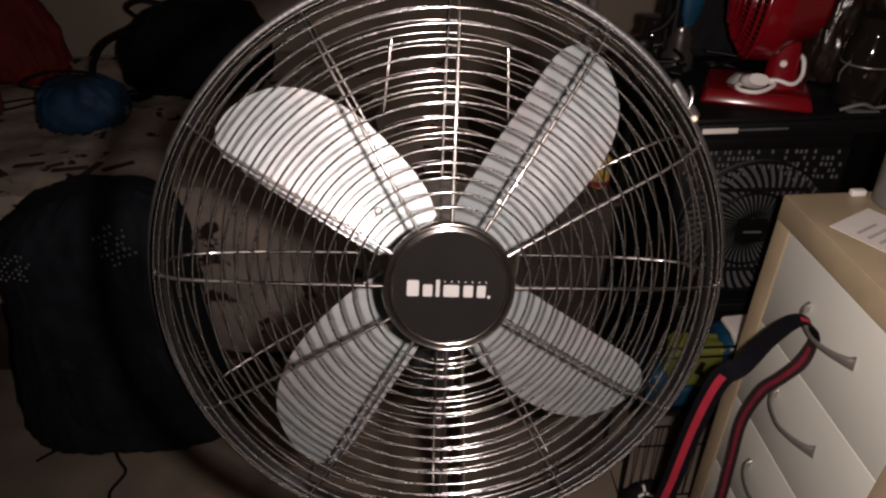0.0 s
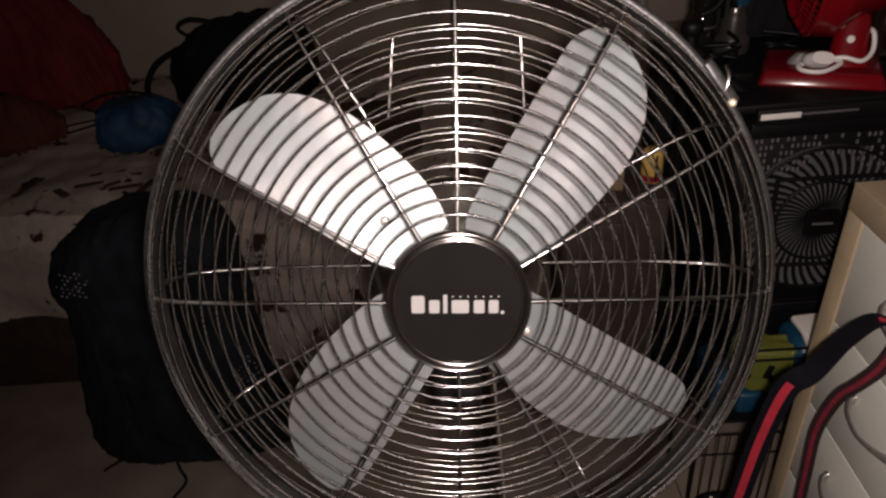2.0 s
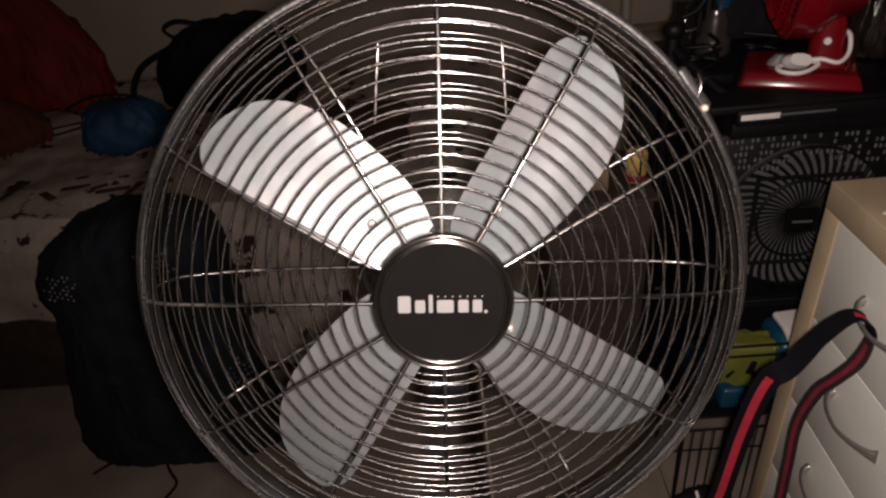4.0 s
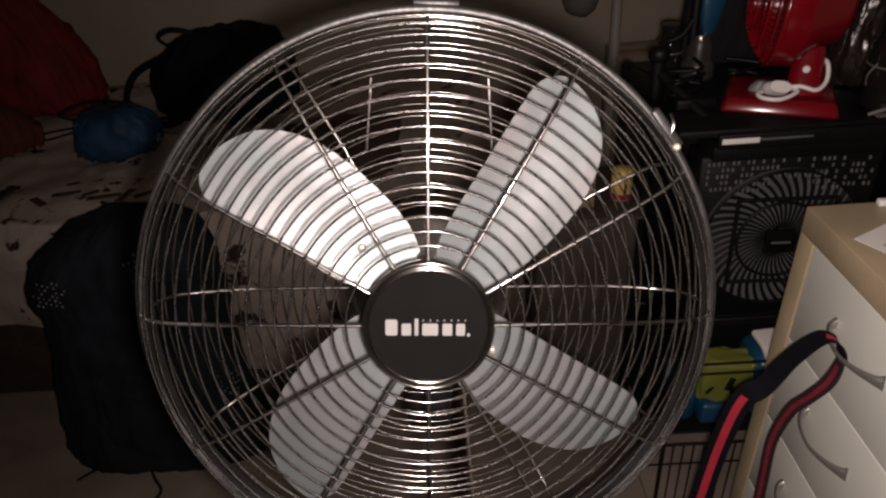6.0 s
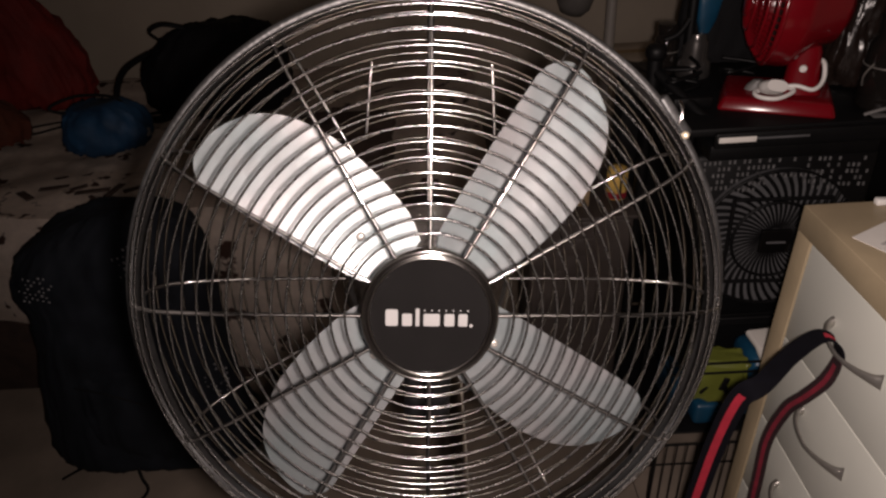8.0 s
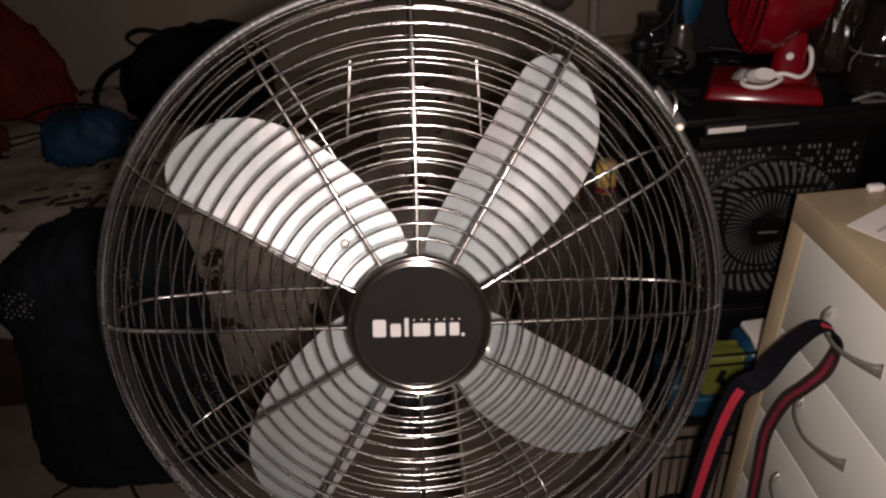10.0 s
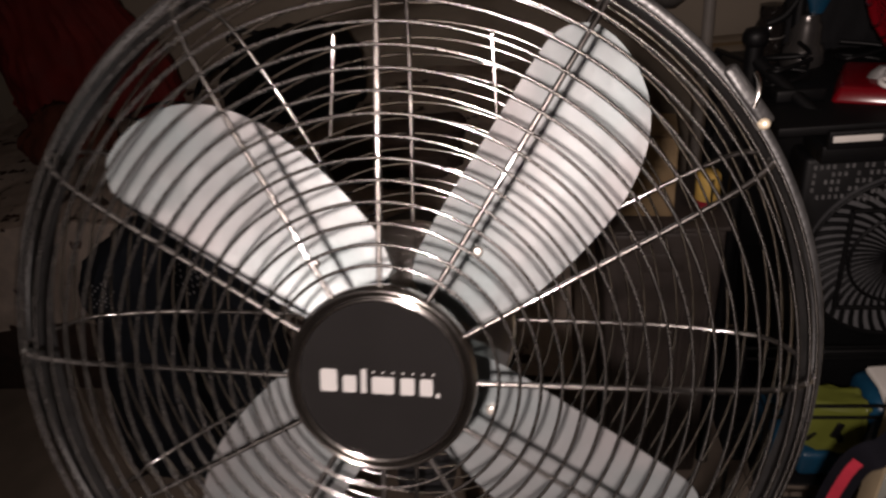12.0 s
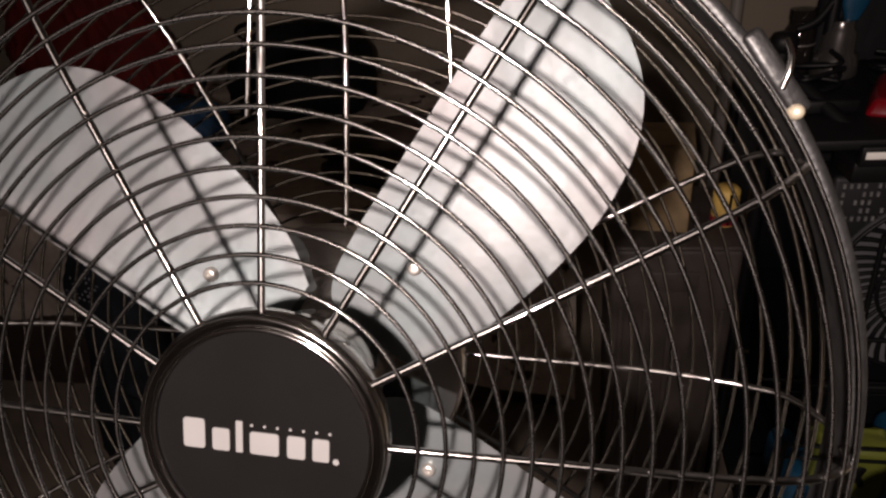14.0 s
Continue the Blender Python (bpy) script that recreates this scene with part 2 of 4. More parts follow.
slab("floor", (X0, Y0, G - 0.1, X1, Y1, G), FLOOR, "dim tan floor of a bedroom")
slab("ceiling", (X0, Y0, ZC, X1, Y1, ZC + 0.1), CEIL, "plain off-white painted ceiling")
slab("wall_north", (X0, Y1, G, X1, Y1 + 0.12, ZC), WALL, "beige painted plaster wall behind the bed")
slab("wall_south", (X0, Y0 - 0.12, G, X1, Y0, ZC), WALL, "plain beige painted wall")
slab("wall_west", (X0 - 0.12, Y0, G, X0, Y1, ZC), WALL, "plain beige painted wall")
slab("wall_east", (X1, Y0, G, X1 + 0.12, Y1, ZC), WALL, "plain beige painted wall")
slab("baseboard", (X0, Y1 - 0.014, G, X1, Y1 - 0.001, G + 0.09), CEIL, "white painted baseboard along the wall")

# ---- the chrome fan ----
fan = thing("pedestal_fan", FAN, "chrome wire pedestal fan with four aluminium blades and black hub badge", "fan")


def front_y(r):
    """Depth of the front grille's nearly flat dome at radius r; it turns back steeply at the rim."""
    k = max(0.0, (r - 0.053) / 0.179)
    return -0.0365 + 0.0062 * k + 0.0204 * k ** 11


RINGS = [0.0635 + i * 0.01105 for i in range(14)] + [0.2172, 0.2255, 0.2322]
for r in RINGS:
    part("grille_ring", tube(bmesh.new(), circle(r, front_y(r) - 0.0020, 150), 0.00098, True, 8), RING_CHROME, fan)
for i in range(12):
    a = radians(30 * i + 0.5)
    pts = [(r * math.cos(a), front_y(r), r * math.sin(a)) for r in [0.050 + 0.150 * j / 9 for j in range(10)] + [0.207, 0.213, 0.218, 0.222, 0.2255, 0.229, 0.2318]]
    pts += [(r * math.cos(a), y, r * math.sin(a)) for r, y in ((0.2335, -0.006), (0.2345, 0.002))]
    part("grille_spoke", tube(bmesh.new(), pts, 0.0016, False, 8), SPOKE_CHROME, fan)
# clamp band that joins the two grille halves, with its lever latch, screw and top clip
band = part("grille_band", lathe(bmesh.new(), [(0.2362, 0.0035), (0.2368, 0.0026), (0.2412, 0.0022), (0.2420, 0.0032), (0.2420, 0.022), (0.2405, 0.024), (0.2362, 0.0235), (0.2362, 0.0035)], 150), BAND, fan, "dusty dark steel clamp band")


def around(az, r, y):
    """A frame on the band at azimuth az: x along the rim, z outward."""
    return pose(0, 0, 0, 0, -az, 0) @ pose(r, y, 0, 0, 90, 0)


latch = part("latch", boxed(-0.020, -0.001, -0.0055, 0.017, 0.012, 0.0025, 0.0022, 3), BAND, fan, "dusty steel lever latch of the clamp band")
latch.matrix_local = around(38.5, 0.2432, 0.001)
part("lever", tube(bmesh.new(), smooth_path([(-0.010, -0.003, 0.006), (-0.005, -0.0055, 0.004), (0.000, -0.006, 0.0), (0.004, -0.005, -0.005)], 5), 0.0011), CHROME, latch, "bright wire lever")
o = part("screw", lathe(bmesh.new(), [(0, -0.0035), (0.0018, -0.003), (0.0030, -0.001), (0.0030, 0.003), (0, 0.003)], 20), PALE_SCREW, band, "pale screw head")
o.matrix_local = around(34.9, 0.2398, 0.0005)
o = part("top_clip", boxed(-0.018, -0.002, -0.002, 0.018, 0.020, 0.003, 0.0015), BAND, fan, "steel clip at the top of the grille")
o.matrix_local = around(89, 0.2428, 0.003)


def rear_y(r):
    """Depth of the rear grille: flat in the middle, turned forward at the rim."""
    return 0.0765 - 0.019 * (r / 0.2265) ** 6


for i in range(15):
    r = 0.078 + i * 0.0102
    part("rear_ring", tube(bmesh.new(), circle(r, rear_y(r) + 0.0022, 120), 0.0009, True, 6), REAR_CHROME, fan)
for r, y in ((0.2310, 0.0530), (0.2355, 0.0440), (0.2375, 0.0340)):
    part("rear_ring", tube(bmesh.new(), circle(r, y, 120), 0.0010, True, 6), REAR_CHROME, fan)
for i in range(12):
    a = radians(30 * i + 0.8)
    pts = [(r * math.cos(a), rear_y(r), r * math.sin(a)) for r in [0.062 + 0.1645 * j / 10 for j in range(11)]]
    pts += [(r * math.cos(a), y, r * math.sin(a)) for r, y in ((0.2320, 0.0510), (0.2360, 0.0410), (0.2380, 0.0230))]
    part("rear_spoke", tube(bmesh.new(), pts, 0.0016, False, 8), SPOKE_CHROME, fan)
for s in (-1, 1):
    part("rear_bar", tube(bmesh.new(), [(s * 0.0512, 0.0665, 0.1915), (s * 0.0540, 0.0700, 0.160), (s * 0.0565, 0.0720, 0.1263)], 0.0014), CHROME, fan)

# hub badge: a flat black disc in a chrome rim, with pale print
part("badge_rim", lathe(bmesh.new(), [(0.0455, -0.032), (0.0455, -0.0402), (0.0462, -0.0408), (0.0470, -0.0400), (0.0482, -0.0400), (0.0498, -0.0408), (0.0515, -0.0395), (0.0525, -0.0360), (0.0518, -0.0300), (0.048, -0.026), (0.0455, -0.026)], 120), DARK_CHROME, fan, "polished dark chrome badge rim")
part("bezel", tube(bmesh.new(), circle(0.0457, -0.0402, 120), 0.0011, True, 8), CHROME, fan, "thin bright bezel round the badge")
part("bezel", tube(bmesh.new(), circle(0.0502, -0.0405, 120), 0.0009, True, 8), CHROME, fan, "thin bright outer bezel of the badge")
badge = part("hub_badge", lathe(bmesh.new(), [(0, -0.0388), (0.0454, -0.0388), (0.0454, -0.030), (0, -0.030)], 96), BLACK_GLOSS, fan, "glossy black round badge", smooth=False)
x = -0.0338
for w, h in ((0.0108, 0.0128), (0.0086, 0.0096), (0.0034, 0.0136), (0.0142, 0.0096), (0.0088, 0.0096), (0.0080, 0.0096)):
    bar = bmesh.new()
    box(bar, x + 0.07 * w, -0.0392, -0.0072, x + 0.93 * w, -0.03875, -0.0072 + h)
    upright = [e for e in bar.edges if abs(e.verts[0].co.y - e.verts[1].co.y) > 1e-5]
    bmesh.ops.bevel(bar, geom=upright, offset=0.13 * min(w, h), segments=3, affect="EDGES", profile=0.5)
    part("print_bar", bar, WHITE_PRINT, badge, smooth=False)
    x += w + 0.0018
o = part("print_dot", lathe(bmesh.new(), [(0, -0.0392), (0.0013, -0.0392), (0.0013, -0.03875), (0, -0.03875)], 16), WHITE_PRINT, badge)
o.location = (x + 0.0004, 0, -0.0066)
for i in range(7):
    o = part("print_dot", lathe(bmesh.new(), [(0, -0.0392), (0.0006, -0.0392), (0.0006, -0.03875), (0, -0.03875)], 12), WHITE_PRINT, badge)
    o.location = (-0.0038 + i * 0.0054, 0, 0.0050)
part("hub", lathe(bmesh.new(), [(0, -0.004), (0.028, -0.004), (0.033, 0.002), (0.034, 0.03), (0, 0.03)], 64), CHROME, fan)
part("motor_plate", lathe(bmesh.new(), [(0, 0.038), (0.040, 0.038), (0.043, 0.041), (0.056, 0.0415), (0.059, 0.045), (0.070, 0.047), (0.073, 0.053), (0.0725, 0.062), (0, 0.062)], 72), CHROME, fan, "stepped chrome motor plate")
part("motor_housing", lathe(bmesh.new(), [(0, 0.0635), (0.055, 0.0635), (0.066, 0.068), (0.068, 0.15), (0.05, 0.18), (0, 0.185)], 64), BLACK, fan, "black motor housing")

# four aluminium blades: straight forward edge, rounded tip, bellied rear edge
OUTLINE = ((0.030, -0.033), (0.049, -0.046), (0.073, -0.0545), (0.100, -0.0605), (0.122, -0.0635), (0.145, -0.0645), (0.170, -0.0605), (0.187, -0.054), (0.202, -0.0435), (0.2125, -0.030), (0.2195, -0.0155), (0.2225, 0.0), (0.2215, 0.010), (0.2145, 0.020), (0.2035, 0.0262), (0.185, 0.0275), (0.120, 0.0260), (0.073, 0.0245), (0.045, 0.020), (0.032, 0.006))


def blade_y(u, t):
    """Depth of the blade at radius u and tangential offset t: nearly flat, bent down to a steeper forward strip."""
    return 0.037 - 0.055 * (t + 0.06) - 0.22 * 0.010 * math.log(1 + math.exp((t + 0.002) / 0.010)) + 0.10 * (u - 0.12) * (t + 0.02)


def blade_mesh():
    pts = [(p.x, p.y) for p in smooth_path([(u, t, 0) for u, t in OUTLINE + OUTLINE[:1]], 5)][:-1]
    bm = bmesh.new()
    # scan the outline in strips along the radius
    us = [0.0302 + (0.2222 - 0.0302) * (0.5 - 0.5 * math.cos(math.pi * i / 40)) for i in range(41)]
    rows = []
    for u in us:
        hits = []
        for (u0, t0), (u1, t1) in zip(pts, pts[1:] + pts[:1]):
            if (u0 - u) * (u1 - u) < 0:
                hits.append(t0 + (t1 - t0) * (u - u0) / (u1 - u0))
        if len(hits) >= 2:
            lo, hi = min(hits), max(hits)
            rows.append([bm.verts.new((u, blade_y(u, lo + (hi - lo) * j / 24), lo + (hi - lo) * j / 24)) for j in range(25)])
    for a, b in zip(rows, rows[1:]):
        for j in range(24):
            bm.faces.new((a[j], b[j], b[j + 1], a[j + 1]))
    bmesh.ops.solidify(bm, geom=bm.faces[:], thickness=0.001)
    bmesh.ops.recalc_face_normals(bm, faces=bm.faces[:])
    return bm


def rivet_mesh():
    return lathe(bmesh.new(), [(0, -0.0012), (0.0012, -0.0012), (0.0016, -0.0024), (0.0026, -0.0024), (0.0036, -0.0012), (0.0038, 0.001), (0, 0.001)], 20)


first = None
for a in (57.4, 147.4, 237.4, 327.4):
    if first is None:
        first = part("blade", blade_mesh(), BLADE, fan, "brushed aluminium blade")
        riv = part("rivet", rivet_mesh(), NICKEL, first)
        b = first
    else:
        b = new("blade", first.data)
        b.parent = fan
        tagged(b, "brushed aluminium blade")
        o = new("rivet", riv.data)
        o.parent = b
        o.location = (0.074, blade_y(0.074, -0.008) - 0.001, -0.008)
    b.matrix_local = pose(0, 0, 0, 0, -a, 0)
riv.location = (0.074, blade_y(0.074, -0.008) - 0.001, -0.008)

# stand: upright pole and weighted base
stand_m = FAN.inverted() @ Matrix.Translation((0.01, 0.14, G))
for nm, prof, mat in (("pole", [(0, 0.03), (0.016, 0.03), (0.016, 0.85), (0.012, 0.852), (0.012, 1.16), (0, 1.16)], CHROME), ("base", [(0, 0), (0.2, 0), (0.205, 0.01), (0.19, 0.025), (0.05, 0.04), (0.03, 0.06), (0, 0.06)], CHROME)):
    part(nm, lathe(bmesh.new(), prof, 48, "z"), mat, fan).matrix_local = stand_m
part("neck", boxed(-0.022, 0.115, -0.17, 0.026, 0.165, -0.02, 0.01), BLACK, fan)

# ---- chest of drawers ----
CY0, CY1, CZ = 0.108, 0.568, 0.94
chest = thing("chest_of_drawers", pose(0.63, 0, G), "chest of drawers with pale oak carcass and cream drawer fronts", "dresser")
part("top", boxed(0, CY0, CZ - 0.050 - G, 0.48, CY1, CZ - G, 0.0015), OAK, chest)
for y in (CY0, CY1 - 0.044):
    part("side_panel", boxed(0.001, y, 0, 0.48, y + 0.044, CZ - 0.0505 - G, 0.0012), OAK, chest)
part("back_panel", boxed(0.47, CY0 + 0.045, 0.03, 0.478, CY1 - 0.045, CZ - 0.052 - G), OAK, chest)
part("plinth", boxed(0.03, CY0 + 0.045, 0, 0.05, CY1 - 0.045, 0.06), OAK, chest)


def handle_mesh():
    """A bow handle with flared, flattened feet."""
    pts = smooth_path([(0.001, 0.068, 0.003), (-0.010, 0.062, 0.002), (-0.022, 0.040, -0.001), (-0.028, 0.010, -0.003), (-0.028, -0.012, -0.003), (-0.020, -0.040, -0.001), (-0.008, -0.062, 0.001), (0.001, -0.070, 0.002)], 5)
    n = len(pts)
    return tube(bmesh.new(), pts, [0.0042 + 0.0105 * abs(2 * j / (n - 1) - 1) ** 2.2 for j in range(n)], False, 12, 0.55, (1, 0.15, 0))


handle_data = None
for i in range(5):
    z1 = CZ - 0.053 - i * 0.206 - G
    d = part("drawer_front", boxed(0.003, CY0 + 0.046, z1 - 0.2042, 0.022, CY1 - 0.046, z1, 0.0015), DRAWER, chest)
    for y in (0.347,):
        if handle_data is None:
            o = part("handle", handle_mesh(), NICKEL, d, "bowed brushed nickel handle")
            handle_data = o.data
        else:
            o = new("handle", handle_data)
            o.parent = d
            tagged(o, "bowed brushed nickel handle")
        o.location = (0.003, y, z1 - 0.087)

# luggage strap looped over the upper handle
LOOP = smooth_path([(0.47, 0.33, 0.12), (0.415, 0.325, 0.30), (0.427, 0.325, 0.475), (0.439, 0.325, 0.625), (0.450, 0.312, 0.745), (0.475, 0.305, 0.782), (0.520, 0.335, 0.800), (0.565, 0.362, 0.810), (0.592, 0.368, 0.817), (0.606, 0.356, 0.812), (0.610, 0.345, 0.790), (0.607, 0.350, 0.738), (0.601, 0.374, 0.678), (0.597, 0.404, 0.615), (0.595, 0.426, 0.51), (0.594, 0.416, 0.40), (0.59, 0.40, 0.25), (0.56, 0.38, 0.12), (0.52, 0.35, 0.06), (0.49, 0.335, 0.07), (0.47, 0.33, 0.12)], 6)
strap = thing("luggage_strap", pose(0, 0, 0), "navy and red woven luggage strap looped over a drawer handle", "strap")


def strap_side(s):
    """The strap's width lies along the drawer front at the handle and turns to face the room below."""
    if s < 0.5:
        k = max(0.0, min(1.0, (s - 0.20) / 0.10))
        return Vector((-0.85 * (1 - k) + 0.1 * k, 0.55 + 0.45 * k, -0.1))
    k = max(0.0, min(1.0, (s - 0.50) / 0.06))
    return Vector((-0.45 * k + 0.1 * (1 - k), 0.9, 0.15))


N = len(LOOP) - 1


def strap_run(name, a, b, width, thick, mat, label):
    lo, hi = int(a * N), int(b * N)
    part(name, ribbon(bmesh.new(), LOOP[lo:hi + 1], width, thick, lambda q: strap_side((lo + q * (hi - lo)) / N)), mat, strap, label)


strap_run("webbing", 0.0, 0.50, 0.0330, 0.003, NAVY, "navy webbing")
strap_run("webbing", 0.50, 1.0, 0.0220, 0.003, MAROON, "dark maroon reverse of the webbing")
strap_run("red_stripe", 0.0, 0.215, 0.0120, 0.0046, REDWEB, "red woven centre stripe")
strap_run("red_stripe", 0.40, 0.445, 0.0105, 0.0046, REDWEB, "red woven centre stripe")
strap_run("red_stripe", 0.52, 1.0, 0.0075, 0.0046, DULL_RED, "dull red woven centre stripe")

paper = thing("paper_slip", pose(0.715, 0.44, CZ + 0.0005, 0, 0, 28), "white paper slip lying on the chest of drawers", "paper")
part("sheet", boxed(-0.05, -0.075, 0, 0.06, 0.045, 0.0008), PAPER, paper)
for i in range(4):
    part("ink_line", boxed(-0.035, -0.05 + i * 0.018, 0.0008, 0.03 - 0.012 * (i % 2), -0.044 + i * 0.018, 0.0012), INK, paper)
tagged(ob_from(boxed(0.742, 0.548, CZ, 0.768, 0.562, CZ + 0.012, 0.003), "eraser", WHITE_PLASTIC), "small white block on the chest of drawers", "block")

# ---- storage rack beside the chest ----
rack = thing("storage_rack", pose(0, 0, 0), "black metal storage rack crowded with small appliances", "rack")
part("shelf", boxed(0.50, 0.86, 0.948, 1.30, 1.36, 0.966, 0.003), BLACK, rack)
part("shelf", boxed(0.50, 0.86, 0.10, 1.30, 1.36, 0.115, 0.003), BLACK, rack)
for x, y in ((0.51, 1.08), (0.51, 1.35), (1.29, 0.88), (1.29, 1.35)):
    part("post", tube(bmesh.new(), [(x, y, G), (x, y, 1.055 if y < 1.2 else 0.97)], 0.017 if y < 1.2 else 0.012, False, 12), BLACK, rack)
part("rail", tube(bmesh.new(), [(0.51, 1.08, 1.02), (0.51, 1.35, 0.975)], 0.006), BLACK, rack)
part("brace", tube(bmesh.new(), [(0.51, 1.08, 1.03), (0.62, 0.90, 0.93)], 0.013, False, 10), BLACK, rack)
part("knob", lathe(bmesh.new(), [(0, 1.053), (0.019, 1.055), (0.0245, 1.064), (0.0245, 1.078), (0.019, 1.087), (0.008, 1.090), (0, 1.090)], 24, "z"), BLACK, rack, "round black knob on the post").location = (0.51, 1.08, 0)
# black sheet added beyond the posts to keep the background dark
part("back_panel", boxed(0.52, 1.364, 0.12, 1.62, 1.372, 0.947, 0.002), BLACK, rack)
part("rim", boxed(0.58, 0.845, 0.925, 1.28, 0.859, 0.960, 0.004), BLACK, rack)

label_bm = boxed(0.586, 0.8415, 0.940, 0.664, 0.8446, 0.952, 0.001)
part("paper_label", label_bm, PAPER, rack, "pale grey strip on the rim")
# thin grey bar paints in the highlight along the rim's edge
part("edge_glint", boxed(0.665, 0.8425, 0.944, 0.775, 0.8446, 0.949, 0.0008), FAN_GREY, rack, "pale strip painted in as the rim's edge highlight")
# filler block added to darken the gap between box fan and shelf
tagged(ob_from(boxed(0.585, 0.872, 0.8845, 0.95, 0.96, 0.921, 0.004), "gap_filler", BLACK), "black filler block darkening the gap above the box fan", "case")


def box_fan(m, w, h, label):
    """Black box fan: rounded case, swirl louvres round a square centre badge, perforated top row."""
    t = thing("box_fan", m, label, "fan")
    case = bmesh.new()
    box(case, -w / 2, 0.02, 0, w / 2, 0.11, h, 0.012)
    part("case", case, BLACK, t)
    c = (0.0, h * 0.52)
    R = min(w, h) * 0.44
    part("backing", lathe(bmesh.new(), [(0, 0.012), (R, 0.012), (R, 0.0195), (0, 0.0195)], 64), FAN_GREY, t, "grey blades behind the louvres").location = (c[0], 0, c[1])
    n = 46
    slat = None
    for i in range(n):
        if slat is None:
            bm = bmesh.new()
            pts = [Vector((r * math.cos(0.5 * (r / R) ** 1.4), 0.0, r * math.sin(0.5 * (r / R) ** 1.4))) for r in [0.03 + (R - 0.03) * j / 8 for j in range(9)]]
            tube(bm, pts, [0.0022 + 0.0030 * j / 8 for j in range(9)], False, 6)
            o = part("louvre", bm, BLACK, t)
            slat = o.data
        else:
            o = new("louvre", slat)
            o.parent = t
        o.matrix_local = pose(c[0], 0.004, c[1], 0, -360 * i / n, 0)
    for k in (0.55, 1.0):
        part("ring", tube(bmesh.new(), [(c[0] + x, y + 0.002, c[1] + z) for x, y, z in circle(R * k, 0, 64)], 0.004, True, 6), BLACK, t)
    s = R * 0.62
    for (x0, z0), (x1, z1) in (((-s, -s), (s, -s)), ((s, -s), (s, s)), ((s, s), (-s, s)), ((-s, s), (-s, -s))):
        part("bar", tube(bmesh.new(), [(c[0] + x0, -0.004, c[1] + z0), (c[0] + x1, -0.004, c[1] + z1)], 0.005, False, 6), BLACK, t)
    part("badge", boxed(c[0] - 0.035, -0.010, c[1] - 0.030, c[0] + 0.035, 0.004, c[1] + 0.030, 0.004), BLACK_GLOSS, t, "glossy black square badge")
    part("badge_line", boxed(c[0] - 0.022, -0.0112, c[1] - 0.003, c[0] + 0.022, -0.0098, c[1] + 0.002), FAN_GREY, t)
    bm = bmesh.new()
    rng = random.Random(3)
    for row in range(5):
        for i in range(34):
            x = -w * 0.45 + w * 0.9 * i / 33
            z = h * 0.955 - row * 0.0155 - 0.10 * (x - 0.02) ** 2
            if math.hypot(x - c[0], z - c[1]) > R * (1.0 - 0.05 * row) and rng.random() < 0.62:
                box(bm, x - 0.0022, -0.0005 if math.hypot(x - c[0], z - c[1]) < R else 0.0165, z, x + 0.0022, 0.0195, z + 0.0085)
    tagged(part("perforation", bm, SLOT_GREY, t, "rows of pale vent slots", smooth=False), kind="stuff")
    return t


box_fan(pose(0.775, 0.86, 0.440, -4, 0, -3), 0.40, 0.44, "black box fan with swirl louvres standing in the rack")


def crate(m, w, d, h, mat, label):
    """Moulded crate: tapered body, rolled rim, grip slots and ribs."""
    t = thing("storage_crate", m, label, "crate", "storage crates")
    bm = bmesh.new()
    box(bm, -w / 2, -d / 2, 0, w / 2, d / 2, h - 0.012)
    for v in bm.verts:
        if v.co.z < h / 2:
            v.co.x *= 0.93
            v.co.y *= 0.93
    bmesh.ops.bevel(bm, geom=bm.edges[:], offset=0.012, segments=3, affect="EDGES", profile=0.5)
    part("body", bm, mat, t)
    part("rim", boxed(-w / 2 - 0.008, -d / 2 - 0.008, h - 0.0118, w / 2 + 0.008, d / 2 + 0.008, h, 0.005), mat, t)
    for k in range(5):
        x = (-0.4 + 0.2 * k) * w
        part("rib", boxed(x - 0.006, -d / 2 - 0.003, 0.05 * h, x + 0.006, -d / 2 + 0.03, h * 0.8, 0.002), mat, t)
    part("grip", boxed(-0.05, -d / 2 - 0.004, h * 0.86, 0.05, -d / 2 + 0.01, h * 0.92, 0.003), mat, t)
    return t


crate(pose(0.90, 1.085, 0.1155), 0.60, 0.42, 0.328, BLACK, "black plastic storage crate in the rack")

# wire cart in front of the rack with toys and bags in it
cart = thing("wire_basket", pose(0, 0, 0), "black wire basket holding bags and a lime green pack", "basket")
BX0, BX1, BY0, BY1 = 0.50, 0.86, 0.68, 0.85
for z in (G + 0.06, 0.20, 0.245, 0.44, 0.47):
    part("rim_wire", tube(bmesh.new(), [(BX0, BY0, z), (BX1, BY0, z), (BX1, BY1, z), (BX0, BY1, z)], 0.0032, True, 6), BLACK, cart)
wire = None
for i in range(15):
    x = BX0 + (BX1 - BX0) * i / 14
    if wire is None:
        o = part("wire", tube(bmesh.new(), [(0, 0, G + 0.06), (0, 0, 0.20)], 0.0016, False, 6), BLACK, cart)
        wire = o.data
    else:
        o = new("wire", wire)
        o.parent = cart
    o.location = (x, BY0, 0)
for x in (BX0, BX1):
    for y in (BY0, BY1):
        part("leg", tube(bmesh.new(), [(x, y, G), (x, y, 0.475)], 0.005, False, 8), BLACK, cart)
part("basket_floor", boxed(BX0, BY0, 0.246, BX1, BY1, 0.25), BLACK, cart)

